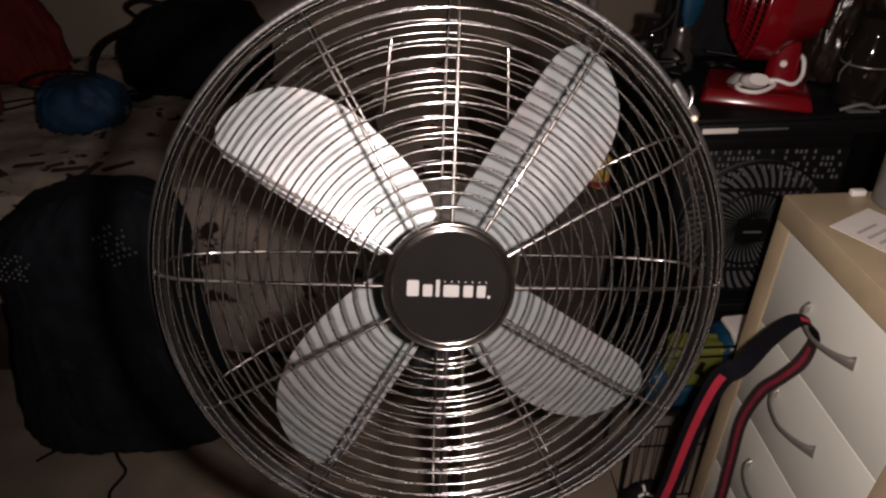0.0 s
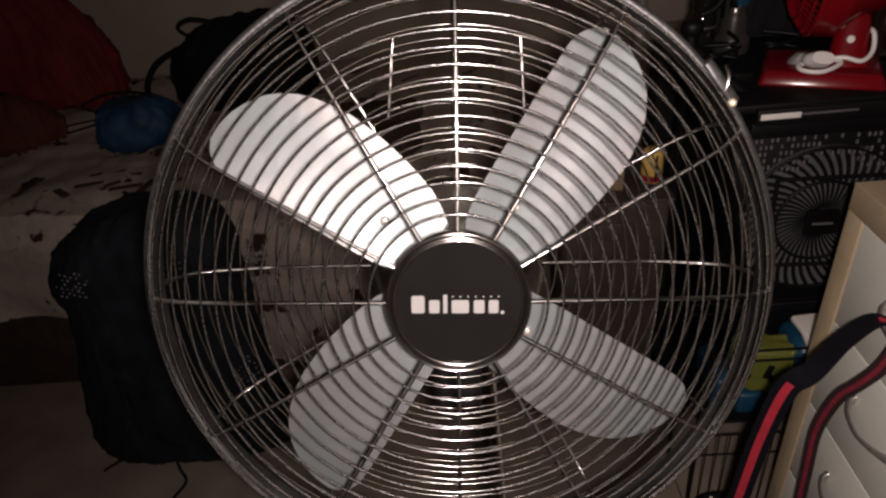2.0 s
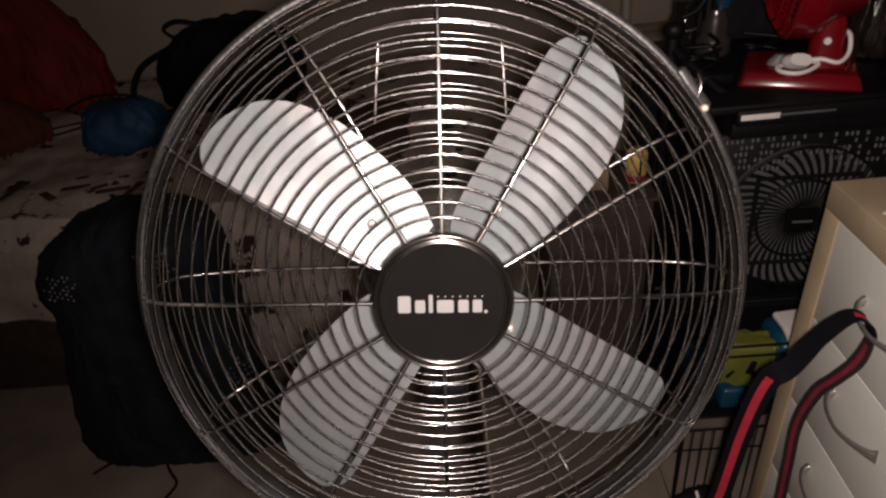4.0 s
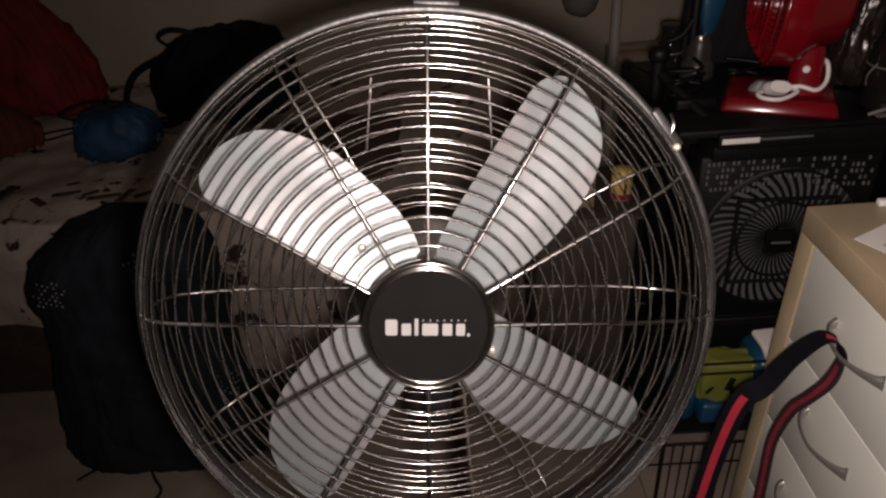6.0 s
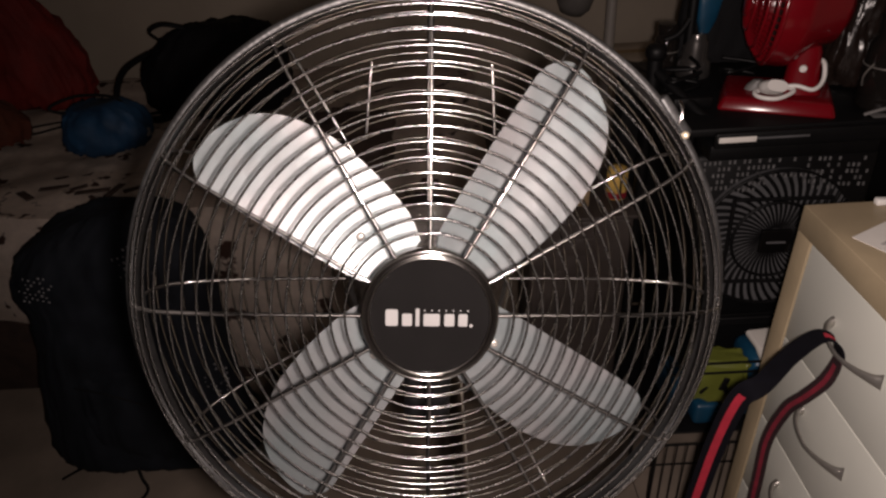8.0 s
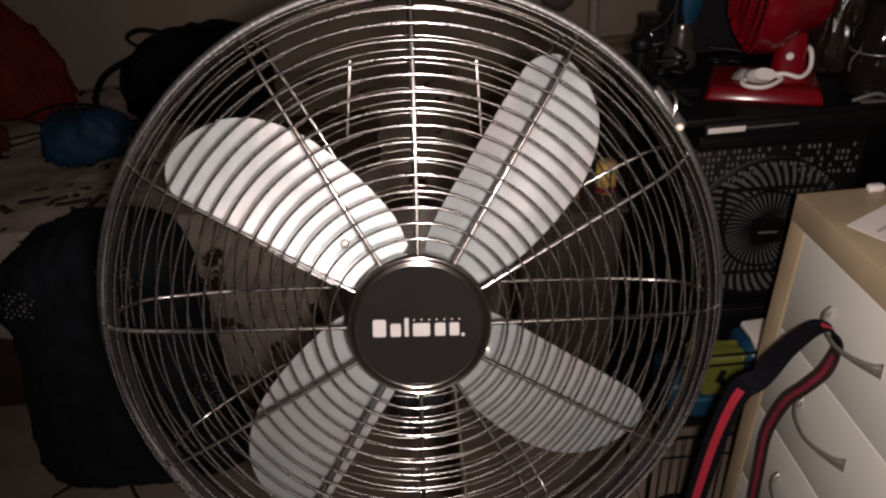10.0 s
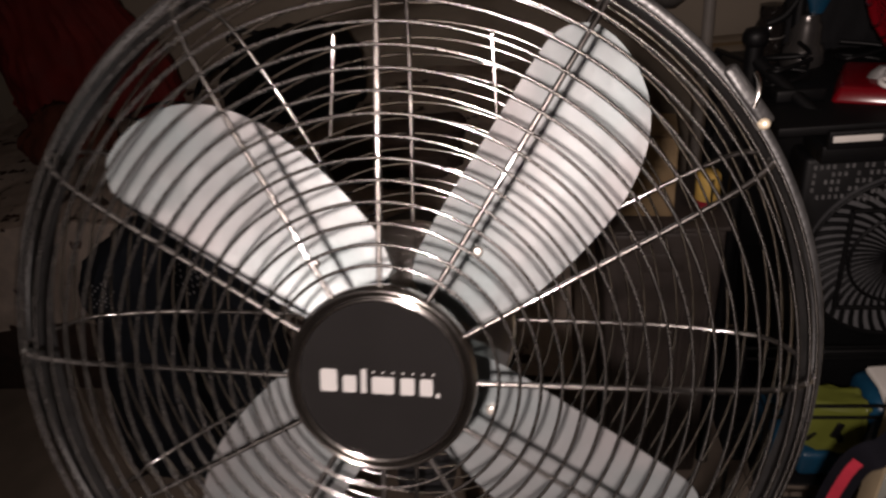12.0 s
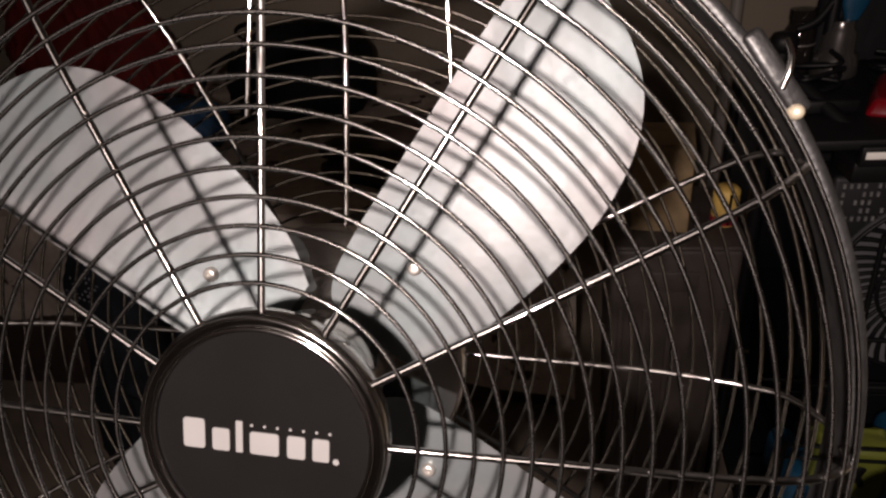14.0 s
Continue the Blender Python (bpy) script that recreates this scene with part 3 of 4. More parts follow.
pack_bag = thing("snack_pack", pose(0.640, 0.735, 0.3165, 0, 0, -6), "crumpled lime green plastic pack with dark printed marks", "pack")
part("body", crumple(boxed(-0.062, -0.036, 0.001, 0.060, 0.036, 0.128, 0.016, 3), 0.006, 16, 2.2, 3, 0.006), LIME, pack_bag)
for j, (x, z, w, h, turn) in enumerate(((0.004, 0.070, 0.007, 0.020, 14), (0.010, 0.052, 0.006, 0.012, -20), (-0.040, 0.050, 0.004, 0.014, 30))):
    o = part("print_mark", boxed(-w, -0.003, -h, w, 0.003, h, 0.0025), BLACK, pack_bag, "dark printed mark")
    o.matrix_local = pose(x, -0.0385, z, 0, turn, 0)
tagged(ob_from(crumple(boxed(0.70, 0.70, 0.251, 0.845, 0.83, 0.44, 0.03, 3), 0.012, 14, 1), "plastic_bag", CYAN), "crumpled blue plastic bag in the wire basket", "bag", "plastic bags in the basket")
tagged(ob_from(crumple(boxed(0.715, 0.69, 0.445, 0.82, 0.80, 0.468, 0.01, 3), 0.006, 14, 4), "plastic_bag", PAPER), "crumpled white plastic bag on top of a blue one", "bag", "plastic bags in the basket")
tagged(ob_from(crumple(boxed(0.585, 0.695, 0.2515, 0.695, 0.83, 0.315, 0.012, 3), 0.002, 14, 6), "plastic_bag", CYAN), "flat blue plastic bag under a lime green pack", "bag", "plastic bags in the basket")
tagged(ob_from(crumple(boxed(0.53, 0.70, 0.255, 0.575, 0.84, 0.36, 0.02, 3), 0.008, 14, 2), "plastic_bag", CYAN), "small blue plastic bag in the wire basket", "bag", "plastic bags in the basket")
cap = thing("shoe", pose(0.545, 0.605, G), "black cloth shoe with a plain white three-bar emblem", "shoe")
part("upper", crumple(blob(bmesh.new(), [(0.022, 0, 0, 0.082, 0.055), (0.06, 0, 0, 0.085, 0.056), (0.12, 0.004, 0.004, 0.080, 0.050), (0.17, 0.008, 0.008, 0.062, 0.038), (0.20, 0.01, 0.01, 0.03, 0.018)], 32, 2.4), 0.005, 14, 2, 2, 0.006), BLACKCLOTH, cap)
part("sole", blob(bmesh.new(), [(0, 0, 0, 0.084, 0.057), (0.012, 0, 0, 0.090, 0.062), (0.0215, 0, 0, 0.086, 0.058)], 32, 2.4), BLACK, cap)
for a in (90, 205, 335):
    o = part("emblem_bar", boxed(0.003, -0.0015, -0.0035, 0.021, 0.0015, 0.0035, 0.001), PAPER, cap, "plain white emblem bar")
    o.matrix_local = pose(-0.020, -0.012, 0.1985, -65, 0, 0) @ pose(0, 0, 0, 0, -a, 0)

cup = thing("cup", pose(0.804, 0.520, 0.9405), "pale grey plastic cup on the chest of drawers", "cup")
part("body", lathe(bmesh.new(), [(0, 0), (0.036, 0), (0.039, 0.004), (0.046, 0.13), (0.0475, 0.133), (0.0445, 0.133), (0.0375, 0.006), (0, 0.006)], 40, "z"), LIGHT_GREY, cup)
part("rim", tube(bmesh.new(), [(x, z, 0.132) for x, y, z in circle(0.046, 0, 40)], 0.0022, True, 6), LIGHT_GREY, cup)

# ---- red desk fan on the rack ----
red = thing("desk_fan", pose(0.765, 1.0, 0.966, 0, 0, -24), "glossy red enamel desk fan with a white cord", "fan")
base = bmesh.new()
box(base, -0.118, -0.092, 0, 0.120, 0.095, 0.030)
for v in base.verts:
    if v.co.z > 0.02:
        v.co.x *= 0.90
        v.co.y *= 0.86
bmesh.ops.bevel(base, geom=base.edges[:], offset=0.008, segments=3, affect="EDGES", profile=0.5)
part("base", base, RED, red)
neck = bmesh.new()
blob(neck, [(0.028, 0.045, 0.0, 0.046, 0.036), (0.05, 0.045, 0.0, 0.036, 0.032), (0.12, 0.042, 0.0, 0.030, 0.028), (0.165, 0.03, 0.0, 0.026, 0.022)], 24, 3.0)
part("neck", neck, RED, red)
part("knob", lathe(bmesh.new(), [(0, -0.006), (0.007, -0.005), (0.008, 0.0), (0, 0.002)], 20), WHITE_PLASTIC, red, "white pivot screw").matrix_local = pose(0.040, -0.036, 0.088)
# drum head that faces along -x of the fan, slightly up
HEAD = pose(-0.035, 0.0, 0.212, 0, 4, 0) @ Matrix.Scale(1.04, 4) @ pose(0, 0, 0, 0, 0, -82)
part("housing", lathe(bmesh.new(), [(0.118, 0.005), (0.122, 0.0), (0.122, 0.035), (0.112, 0.052), (0.085, 0.075), (0.07, 0.115), (0.045, 0.132), (0, 0.135)], 64), RED, red).matrix_local = HEAD
part("cage_rim", tube(bmesh.new(), circle(0.118, -0.004, 64), 0.006, True, 8), RED, red).matrix_local = HEAD
# flat dark disc put in as the shade behind the cage
part("shade_disc", lathe(bmesh.new(), [(0, 0.02), (0.114, 0.02), (0.114, 0.024), (0, 0.024)], 48), BROWN_CLOTH, red, "dark disc standing in for the shade inside the head").matrix_local = HEAD


def cage_y(r):
    return -0.055 + 0.051 * (r / 0.118) ** 2.6


for r in (0.055, 0.088, 0.106):
    part("cage_ring", tube(bmesh.new(), circle(r, cage_y(r), 48), 0.0034, True, 6), RED, red).matrix_local = HEAD
cage_wire = None
for i in range(52):
    a = 360 * i / 52
    if cage_wire is None:
        o = part("cage_wire", tube(bmesh.new(), [(r, cage_y(r), 0) for r in (0.030, 0.055, 0.075, 0.092, 0.106, 0.117)], 0.0013, False, 5), RED, red)
        cage_wire = o.data
    else:
        o = new("cage_wire", cage_wire)
        o.parent = red
    o.matrix_local = HEAD @ pose(0, 0, 0, 0, a, 0)
part("cage_hub", lathe(bmesh.new(), [(0, -0.062), (0.025, -0.060), (0.032, -0.052), (0.03, -0.045), (0, -0.045)], 32), RED, red).matrix_local = HEAD
cord = smooth_path([(0.068, 0.005, 0.100), (0.080, -0.015, 0.095), (0.083, -0.035, 0.065), (0.066, -0.055, 0.050), (0.03, -0.052, 0.055), (-0.02, -0.052, 0.042), (-0.045, -0.066, 0.040), (-0.035, -0.086, 0.036), (0.0, -0.088, 0.036), (0.03, -0.060, 0.045), (0.015, -0.045, 0.048), (-0.025, -0.040, 0.044)], 6)
part("cord", tube(bmesh.new(), cord, 0.0048, False, 8), WHITE_PLASTIC, red, "thick white power cord")
part("plug", crumple(blob(bmesh.new(), [(-0.012, 0, 0, 0.016, 0.010), (0.0, 0, 0, 0.024, 0.013), (0.022, 0, 0, 0.018, 0.010)], 20, 2.5), 0.0005, 20), WHITE_PLASTIC, red, "white moulded plug").matrix_local = pose(-0.015, -0.074, 0.054, 62, 10, 20) @ Matrix.Scale(1.22, 4)
part("foot", blob(bmesh.new(), [(0, 0, 0, 0.022, 0.014), (0.010, 0, 0, 0.018, 0.012), (0.022, 0.004, 0, 0.010, 0.008)], 16, 2.5), LIGHT_GREY, red, "grey rubber foot").matrix_local = pose(-0.045, -0.020, 0.031)

# small chrome-footed fan with blue blades, and clutter round it
mini = thing("mini_fan", pose(0.655, 1.22, 0.966), "small desk fan with blue blades on a chrome foot", "fan")
part("foot", lathe(bmesh.new(), [(0, 0), (0.042, 0), (0.044, 0.006), (0.040, 0.040), (0.032, 0.046), (0.030, 0.085), (0.024, 0.092), (0.022, 0.106), (0, 0.108)], 40, "z"), material("satin_aluminium", (0.16, 0.15, 0.145), 0.25, 0.8, 0.2, 20), mini, "polished metal foot")
part("blade", blob(bmesh.new(), [(0.105, 0.014, 0, 0.012, 0.008), (0.135, 0.016, 0, 0.024, 0.010), (0.19, 0.020, 0, 0.030, 0.010), (0.25, 0.024, 0, 0.020, 0.008)], 18, 2.2), CYAN, mini, "blue plastic blade")
part("stem", tube(bmesh.new(), [(-0.02, 0, 0.08), (-0.022, 0, 0.22)], 0.012, False, 10), BLACK, mini)
part("arm", tube(bmesh.new(), smooth_path([(-0.02, 0, 0.15), (-0.05, -0.01, 0.11), (-0.085, -0.01, 0.095)], 5), 0.008, False, 8), BLACK, mini)
for k, (x, y, z) in enumerate(((0.56, 1.05, 0.967), (0.60, 1.14, 0.967), (0.72, 1.12, 0.967))):
    pts = smooth_path([(x + 0.05 * math.cos(2.1 * j + k), y + 0.035 * math.sin(2.1 * j + k), z + 0.006 + 0.009 * j) for j in range(7)], 6)
    tagged(ob_from(tube(bmesh.new(), pts, 0.0045, False, 6), "power_cable", BLACK), "coiled black power cable on the rack", "cable", "coiled power cables")
tagged(ob_from(crumple(blob(bmesh.new(), [(0.967, 0.95, 1.318, 0.30, 0.034), (1.0, 0.95, 1.318, 0.32, 0.038), (1.2, 0.96, 1.318, 0.315, 0.038), (1.4, 0.97, 1.318, 0.29, 0.036), (1.55, 0.98, 1.318, 0.22, 0.028), (1.6, 0.98, 1.318, 0.10, 0.012)], 40, 3.0), 0.004, 8, 4, 3, 0.004), "garment_bag", BLACKCLOTH), "slim black cloth bag standing at the back of the rack", "bag")
tagged(ob_from(boxed(0.53, 0.98, 0.9662, 0.62, 1.05, 0.992, 0.005), "power_brick", BLACK), "black plastic power brick on the rack", "charger")


def jar(m, r, h, label):
    t = thing("glass_jar", m, label, "jar", "smoked glass jars")
    part("body", lathe(bmesh.new(), [(0, 0), (r * 0.9, 0), (r, 0.01), (r, h * 0.8), (r * 0.8, h * 0.9), (r * 0.8, h), (0, h)], 36, "z"), DARK_GLASS, t)
    part("band", tube(bmesh.new(), [(x, z, h * 0.55) for x, y, z in circle(r * 1.01, 0, 40)], 0.002, True, 6), NICKEL, t)
    part("clasp", tube(bmesh.new(), smooth_path([(-r, 0, h * 0.3), (-r * 1.15, -0.01, h * 0.45), (-r * 1.0, -0.02, h * 0.6)], 4), 0.002), NICKEL, t)
    part("lid", lathe(bmesh.new(), [(0, h + 0.001), (r * 0.85, h + 0.001), (r * 0.86, h + 0.02), (0, h + 0.024)], 36, "z"), DARK_GLASS, t)


jar(pose(0.965, 0.93, 0.966), 0.055, 0.17, "smoked glass jar with a wire clasp on the rack")
jar(pose(1.10, 1.02, 0.966), 0.06, 0.20, "tall smoked glass jar with a wire clasp")
jar(pose(0.592, 1.255, 0.966), 0.030, 0.105, "small smoked glass jar beside the desk fan foot")
tagged(ob_from(tube(bmesh.new(), smooth_path([(0.90, 0.88, 0.970), (0.94, 0.87, 0.985), (0.98, 0.88, 0.972), (1.03, 0.875, 0.980)], 6), 0.004), "charging_cable", LIGHT_GREY), "short grey cable lying on the rack", "cable")

BROWN_FILM = material("brown_film", (0.016, 0.010, 0.008), 0.24, 0, 0.4, 25, 0.6, 60)
tagged(ob_from(crumple(blob(bmesh.new(), [(0.967, 1.01, 1.10, 0.10, 0.06), (1.02, 1.01, 1.10, 0.11, 0.07), (1.10, 1.00, 1.10, 0.105, 0.07), (1.16, 1.0, 1.11, 0.08, 0.05), (1.19, 1.0, 1.11, 0.03, 0.02)], 32, 2.4), 0.02, 12, 5, 2, 0.016), "crumpled_bag", BROWN_FILM), "crumpled brown translucent film bag on the rack", "bag")
tagged(ob_from(tube(bmesh.new(), [(0.962, 0.905, 0.968), (1.02, 0.915, 1.075)], 0.0022, False, 8), "metal_rod", NICKEL), "thin grey metal rod leaning on a jar", "rod")
tagged(ob_from(crumple(boxed(0.915, 0.868, 0.962, 0.985, 0.90, 0.968, 0.002, 2), 0.003, 30, 3), "paper_scrap", LIGHT_GREY), "crumpled grey paper scrap on the rack", "paper")

# cardboard carton with a yellow label, on a black crate behind the chrome fan
crate(pose(0.352, 1.16, G), 0.27, 0.28, 0.678 - G, material("brown_plastic", (0.060, 0.048, 0.043), 0.6, 0, 0.25, 9, 0.2, 120), "tall brown plastic crate behind the fan")
carton = thing("carton", pose(0.365, 1.14, 0.6790, 0, 0, -8) @ Matrix.Scale(1.15, 4), "tan cardboard carton behind the chrome fan", "box")
part("body", boxed(-0.085, -0.06, 0, 0.02, 0.07, 0.17, 0.003), TAN, carton)
part("flap", boxed(-0.080, -0.055, 0.1702, 0.015, 0.010, 0.173, 0.001), TAN, carton)
tin = thing("spice_tin", pose(0.460, 1.12, 0.6790, 0, 0, -8) @ Matrix.Scale(0.92, 4), "yellow tin with a red foot and black bands", "tin")
part("can", lathe(bmesh.new(), [(0, 0), (0.028, 0), (0.0295, 0.004), (0.0295, 0.085), (0.022, 0.094), (0, 0.094)], 28, "z"), YELLOW, tin)
part("foot_band", lathe(bmesh.new(), [(0.0298, 0.004), (0.0303, 0.004), (0.0303, 0.022), (0.0298, 0.022), (0.0298, 0.004)], 28, "z"), REDWEB, tin, "red printed band")
for a in (-75,):
    o = part("black_band", boxed(0.0296, -0.003, 0.006, 0.0307, 0.003, 0.086), BLACK, tin, "black printed stripe")
    o.matrix_local = pose(0, 0, 0, 0, 0, a)

# ---- far wall: a standing fan seen from behind and a carton ----
stand = thing("floor_fan", pose(0.775, 2.55, G), "grey floor fan standing by the wall", "fan")
part("pole", lathe(bmesh.new(), [(0, 0.02), (0.030, 0.02), (0.030, 0.78), (0.024, 0.80), (0.022, 1.5), (0, 1.5)], 24, "z"), material("pale_grey_plastic", (0.36, 0.33, 0.30), 0.5, 0, 0.15, 10), stand, "pale grey pole")
part("base", lathe(bmesh.new(), [(0, 0), (0.2, 0), (0.2, 0.02), (0.04, 0.05), (0, 0.05)], 32, "z"), LIGHT_GREY, stand)
part("head", lathe(bmesh.new(), [(0, -0.07), (0.05, -0.065), (0.075, -0.03), (0.08, 0.04), (0.06, 0.09), (0, 0.1)], 32, "z"), FOOT_GREY, stand, "dark grey motor head").matrix_local = pose(-0.17, -0.04, 1.06, 8, 14, 0)
part("arm", tube(bmesh.new(), [(0, 0, 1.25), (-0.08, -0.02, 1.19), (-0.15, -0.03, 1.13)], 0.014, False, 10), LIGHT_GREY, stand)
PALE_CARD = material("pale_cardboard", (0.42, 0.35, 0.27), 0.8, 0, 0.15, 8)
far_box = thing("carton", pose(0.965, 2.60, G), "pale cardboard carton by the wall", "box")
part("body", boxed(-0.185, -0.15, 0, 0.185, 0.15, 0.785, 0.004), PALE_CARD, far_box)
part("flap", boxed(-0.184, -0.149, 0.7855, 0.184, -0.002, 0.789, 0.001), PALE_CARD, far_box)
part("flap", boxed(-0.184, 0.002, 0.7855, 0.184, 0.149, 0.789, 0.001), PALE_CARD, far_box)
part("tape", boxed(-0.187, -0.024, 0.7895, 0.187, 0.024, 0.7903), TAN, far_box, "tan packing tape")

# ---- bed and what lies on it ----
BED = 0.60
bed = thing("bed", pose(0, 0, 0), "unmade bed under a white blanket with dark brown print", "bed")


def blanket_mesh():
    bm = bmesh.new()
    nx, ny = 90, 60
    x0, x1, y0, y1 = -2.6, 0.15, 1.32, 2.78
    grid = []
    for j in range(ny + 1):
        row = []
        for i in range(nx + 1):
            x, y = x0 + (x1 - x0) * i / nx, y0 + (y1 - y0) * j / ny
            p = Vector((x * 3.1, y * 3.1, 0.3))
            z = BED + 0.030 * noise.noise(p) + 0.016 * noise.noise(p * 2.7) + 0.007 * noise.noise(p * 6.5)
            row.append(bm.verts.new((x, y, z)))
        grid.append(row)
    # front fall to near the floor
    drop = []
    for k in range(1, 23):
        row = []
        for i in range(nx + 1):
            x = x0 + (x1 - x0) * i / nx
            s = k / 22
            fold = 0.030 * math.sin(9 * x + 2 * noise.noise(Vector((x * 2, 0, 1)))) * s + 0.012 * noise.noise(Vector((x * 7, s * 5, 2)))
            row.append(bm.verts.new((x, y0 - 0.03 * min(1, s * 5) - fold, BED - 0.01 - s * (0.36 + 0.24 * min(1.0, max(0.0, (x + 1.15) / 0.25))))))
        drop.append(row)
    rows = drop[::-1] + grid
    for a, b in zip(rows, rows[1:]):
        for i in range(nx):
            bm.faces.new((a[i], a[i + 1], b[i + 1], b[i]))
    bmesh.ops.solidify(bm, geom=bm.faces[:], thickness=0.02)
    bmesh.ops.recalc_face_normals(bm, faces=bm.faces[:])
    return bm


part("blanket", blanket_mesh(), PRINTED, bed, "white plush blanket with dark brown print")
part("mattress", boxed(-2.55, 1.36, 0.20, 0.10, 2.76, BED - 0.075, 0.04, 3), BROWN_CLOTH, bed)
part("frame", boxed(-2.55, 1.38, G, 0.10, 2.76, 0.199, 0.01), BROWN_CLOTH, bed)
rng = random.Random(11)
for i in range(8):
    o = part("print_stroke", boxed(-0.040 - 0.02 * rng.random(), -0.013, 0, 0.040 + 0.02 * rng.random(), 0.013, 0.004, 0.0015), BROWN_CLOTH, bed)
    o.matrix_local = pose(-1.52 + 0.075 * i, 1.46 + 0.05 * rng.random(), BED + 0.020, 0, 0, rng.choice((8, 35, -40, 80)))

# charcoal backpack on the floor against the bed
pack = thing("backpack", pose(-0.03, 0, 0), "large charcoal nylon backpack with mesh panels on the floor", "backpack")
SECT = [(G + 0.001, -0.97, 1.10, 0.33, 0.12), (G + 0.03, -0.97, 1.09, 0.345, 0.14), (0.10, -0.97, 1.10, 0.305, 0.14), (0.28, -0.95, 1.12, 0.27, 0.135), (0.42, -0.93, 1.13, 0.26, 0.14), (0.53, -0.93, 1.14, 0.265, 0.14), (0.61, -0.92, 1.15, 0.245, 0.13), (0.665, -0.90, 1.16, 0.20, 0.11), (0.70, -0.88, 1.165, 0.13, 0.075), (0.712, -0.87, 1.17, 0.06, 0.035)]
part("body", crumple(blob(bmesh.new(), SECT, 48, 3.0), 0.018, 5, 0.3, 3, 0.008), CHARCOAL, pack)
part("pocket", crumple(blob(bmesh.new(), [(G + 0.02, -0.93, 1.02, 0.17, 0.05), (0.0, -0.93, 1.01, 0.19, 0.06), (0.20, -0.92, 1.01, 0.185, 0.055), (0.27, -0.92, 1.02, 0.15, 0.03)], 28, 3.4), 0.008, 8, 2, 3, 0.010), CHARCOAL, pack, "zipped charcoal front pocket")


def mesh_panel(m, nx, nz):
    pick = random.Random(nx * 7 + nz)
    bm = bmesh.new()
    for i in range(nx):
        for j in range(nz):
            if abs(i - (nx - 1) / 2) / nx + abs(j - (nz - 1) / 2) / nz < 0.72:
                if pick.random() < 0.25:
                    continue
                w, x = 0.004 + 0.005 * pick.random(), i * 0.017 + 0.007 * (j % 2) + 0.003 * pick.random()
                box(bm, x, -0.002, j * 0.017, x + w, 0.001, j * 0.017 + 0.004 + 0.007 * pick.random(), 0.0015, 1)
    o = part("mesh_panel", bm, DOT, pack, "panel of pale reflective dots")
    tagged(o, kind="stuff")
    o.matrix_local = m


mesh_panel(pose(-1.135, 0.992, 0.535, -4, 24, 4) @ Matrix.Scale(0.8, 4), 6, 7)
mesh_panel(pose(-0.83, 0.994, 0.55, -6, -18, -4), 6, 7)
mesh_panel(pose(-0.72, 0.985, 0.20, 0, 25, -8), 5, 7)
part("zip", tube(bmesh.new(), smooth_path([(-1.07, 0.955, 0.24), (-0.98, 0.948, 0.215), (-0.88, 0.95, 0.16)], 6), 0.003), BLACKCLOTH, pack)
part("drawstring", tube(bmesh.new(), smooth_path([(-1.02, 0.99, G + 0.05), (-0.98, 0.93, G + 0.02), (-0.95, 0.89, G + 0.005), (-0.97, 0.82, G + 0.005), (-0.94, 0.76, G + 0.005)], 6), 0.005), BLACKCLOTH, pack, "black drawstring")
part("webbing_tail", tube(bmesh.new(), smooth_path([(-1.10, 1.0, G + 0.04), (-1.19, 0.98, G + 0.02), (-1.25, 0.95, G + 0.006)], 5), 0.007, False, 6, 0.4), BLACKCLOTH, pack)

pouch = thing("pouch", pose(-1.25, 1.86, BED + 0.012, 0, 0, 6) @ Matrix.Scale(0.88, 4), "crumpled blue fabric pouch lying on the bed", "pouch")
part("body", crumple(blob(bmesh.new(), [(0, 0, 0, 0.13, 0.09), (0.03, 0, 0, 0.165, 0.12), (0.10, 0.005, 0, 0.172, 0.12), (0.165, 0, 0.01, 0.15, 0.10), (0.19, -0.01, 0.02, 0.09, 0.06)], 32, 3.0), 0.014, 9, 0.5, 2, 0.011), BLUE, pouch)
part("tab", boxed(0.168, -0.05, 0.05, 0.185, -0.02, 0.08, 0.003), LIGHT_GREY, pouch, "pale tab")
part("drawcord", tube(bmesh.new(), smooth_path([(-0.12, -0.02, 0.165), (-0.18, -0.03, 0.20), (-0.08, 0.02, 0.225), (0.06, 0.02, 0.21), (0.11, 0.0, 0.17)], 6), 0.006), BLACKCLOTH, pouch)

duffel = thing("duffel_bag", pose(-0.94, 2.28, BED + 0.010, 0, 0, -6), "black nylon duffel bag with loop handles on the bed", "bag")
part("body", crumple(blob(bmesh.new(), [(0, 0, 0, 0.26, 0.17), (0.06, 0, 0, 0.30, 0.20), (0.18, 0.01, 0, 0.30, 0.20), (0.28, 0.03, 0.01, 0.25, 0.16), (0.33, 0.05, 0.02, 0.17, 0.09), (0.345, 0.06, 0.02, 0.08, 0.04)], 36, 2.8), 0.020, 6, 1.5, 2, 0.014), BLACKCLOTH, duffel)
part("loop_handle", tube(bmesh.new(), smooth_path([(-0.20, -0.12, 0.26), (-0.30, -0.16, 0.21), (-0.345, -0.20, 0.12), (-0.30, -0.22, 0.05), (-0.20, -0.22, 0.02), (-0.14, -0.20, 0.03)], 6), 0.024, False, 8, 0.5), BLACKCLOTH, duffel)
part("loop_handle", tube(bmesh.new(), smooth_path([(-0.15, -0.05, 0.27), (-0.20, -0.08, 0.33), (-0.14, -0.08, 0.36), (-0.06, -0.06, 0.34)], 6), 0.013, False, 8, 0.5), BLACKCLOTH, duffel)

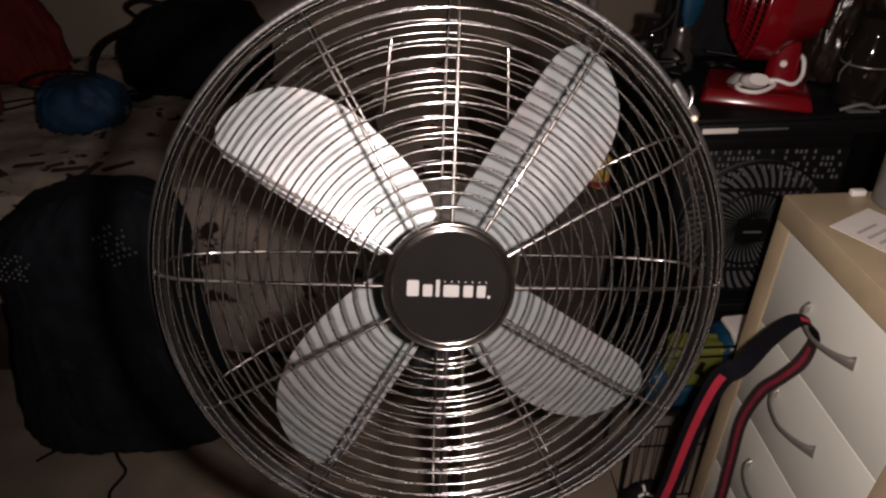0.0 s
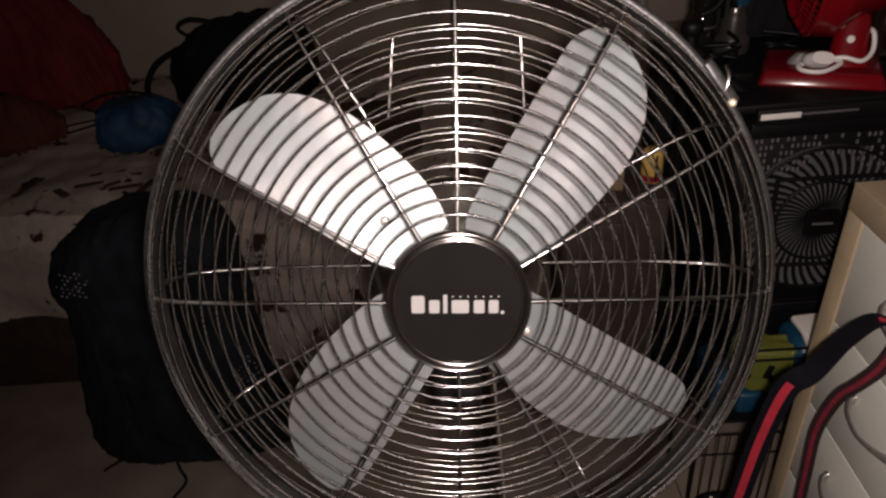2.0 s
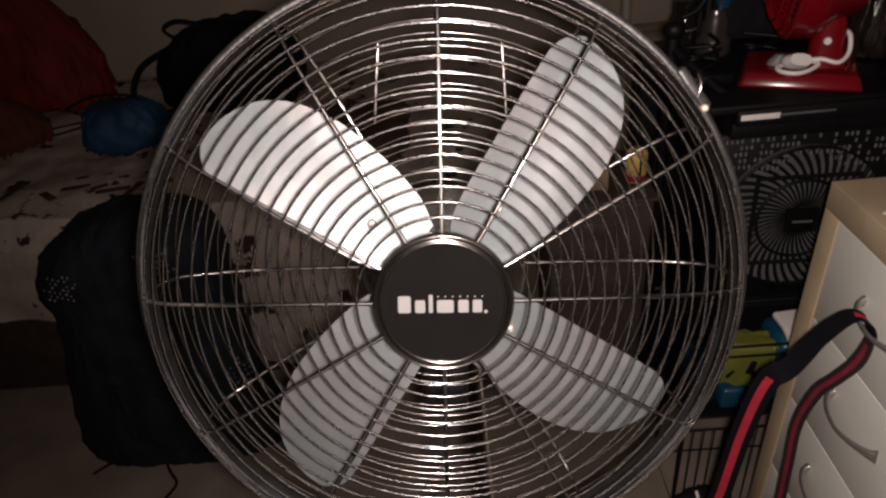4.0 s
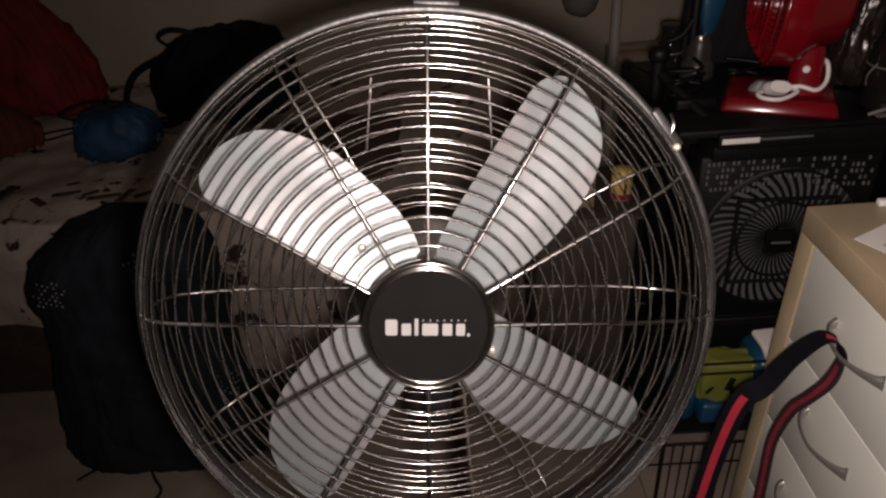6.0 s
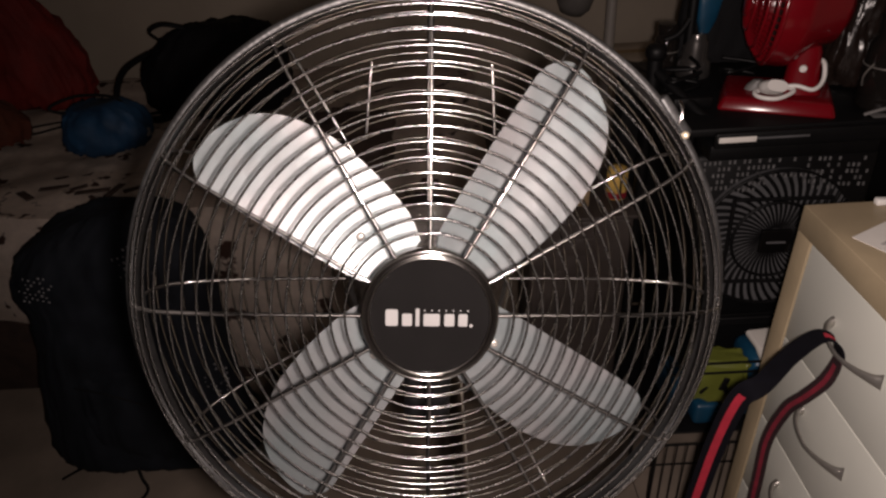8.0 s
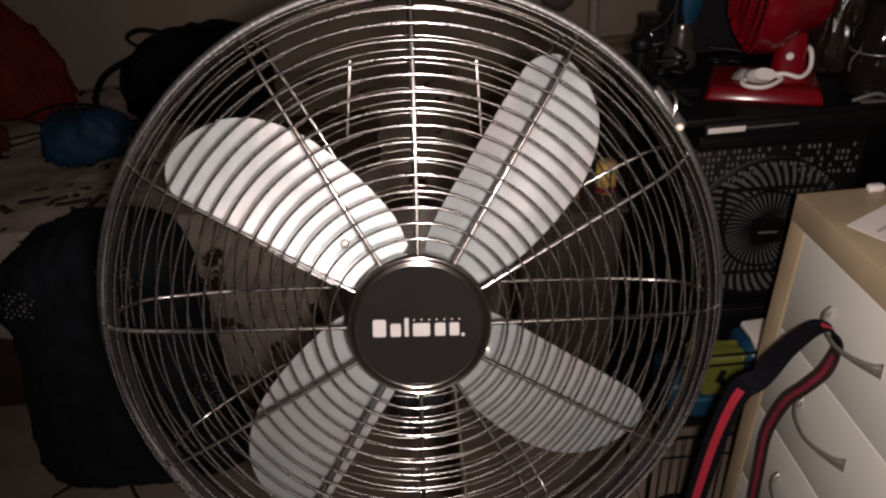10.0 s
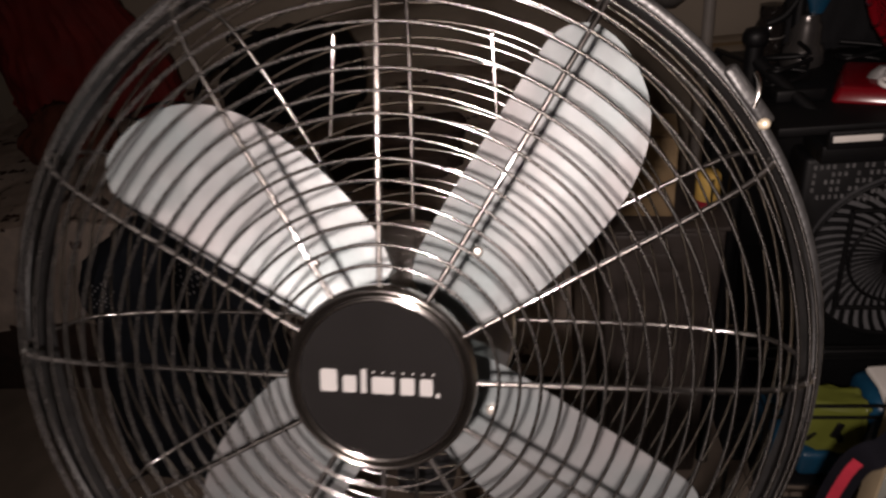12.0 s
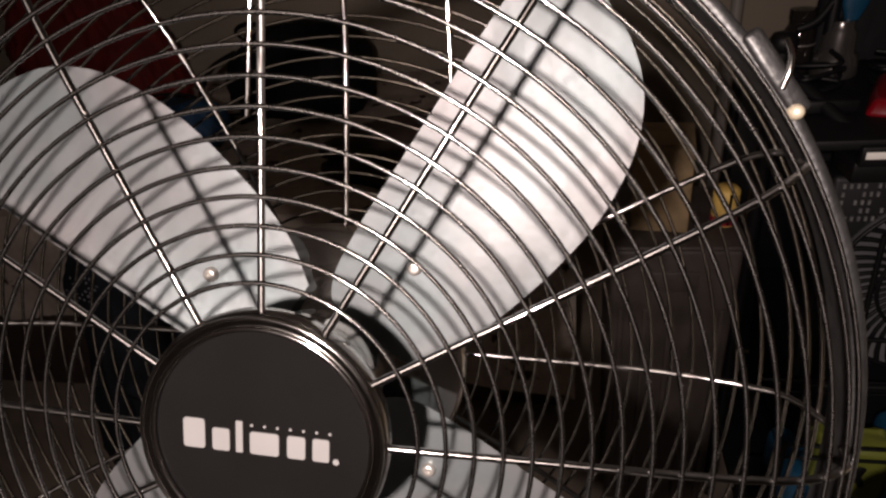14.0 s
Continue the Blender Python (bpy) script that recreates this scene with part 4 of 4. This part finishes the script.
tote = thing("tote_bag", pose(-1.97, 2.42, BED + 0.012, 0, 0, 10) @ Matrix.Scale(0.94, 4), "crumpled red-orange fabric bag leaning on the wall", "bag")
part("body", crumple(blob(bmesh.new(), [(0, 0.02, 0, 0.36, 0.14), (0.08, 0.02, 0, 0.40, 0.17), (0.3, 0, 0.02, 0.36, 0.16), (0.5, -0.05, 0.05, 0.28, 0.13), (0.7, -0.1, 0.08, 0.2, 0.1)], 36, 2.6), 0.035, 5, 2.5, 3, 0.028), ORANGE, tote)
for k in (-1, 1):
    part("handle", tube(bmesh.new(), smooth_path([(-0.20 + 0.02 * k, 0.05 + 0.05 * k, 0.66), (-0.22, 0.05 + 0.06 * k, 0.78), (-0.10, 0.06 + 0.06 * k, 0.84), (0.0, 0.06 + 0.05 * k, 0.77), (0.0, 0.07 + 0.05 * k, 0.66)], 5), 0.012, False, 8, 0.4), ORANGE, tote)
sack = material("ochre_fabric", (0.10, 0.022, 0.008), 0.85, 0, 0.3, 10, 0.4, 120)
tagged(ob_from(crumple(blob(bmesh.new(), [(BED + 0.01, -1.80, 1.95, 0.15, 0.11), (BED + 0.08, -1.80, 1.95, 0.18, 0.13), (BED + 0.16, -1.80, 1.97, 0.13, 0.09), (BED + 0.20, -1.80, 1.98, 0.06, 0.04)], 28, 2.6), 0.025, 8, 3, 2, 0.018), "cloth_sack", sack), "crumpled ochre cloth sack on the bed", "sack")
for k, c in enumerate(((-1.55, 2.05), (-1.15, 2.15))):
    pts = smooth_path([(c[0] + 0.14 * math.cos(1.3 * j + k) * (1 - 0.06 * j), c[1] + 0.06 * math.sin(1.7 * j + 2 * k), BED + 0.03 + 0.006 * (j % 3)) for j in range(6)], 6)
    tagged(ob_from(tube(bmesh.new(), pts, 0.006, False, 6, 0.6), "cord", BLACKCLOTH), "dark cord tangled on the blanket", "cord", "dark cords")
jacket = thing("folded_jacket", pose(0, 0, 0), "dark brown folded jacket on the bed", "jacket")
part("body", crumple(boxed(-0.62, 1.48, BED - 0.01, -0.18, 1.90, BED + 0.09, 0.045, 4), 0.03, 5, 7, 3, 0.014), BROWN_CLOTH, jacket)
part("sleeve", crumple(tube(bmesh.new(), smooth_path([(-0.58, 1.56, BED + 0.11), (-0.45, 1.52, BED + 0.135), (-0.30, 1.60, BED + 0.13), (-0.20, 1.72, BED + 0.10)], 8), 0.055, False, 16, 0.5), 0.010, 12, 3, 0), BROWN_CLOTH, jacket)
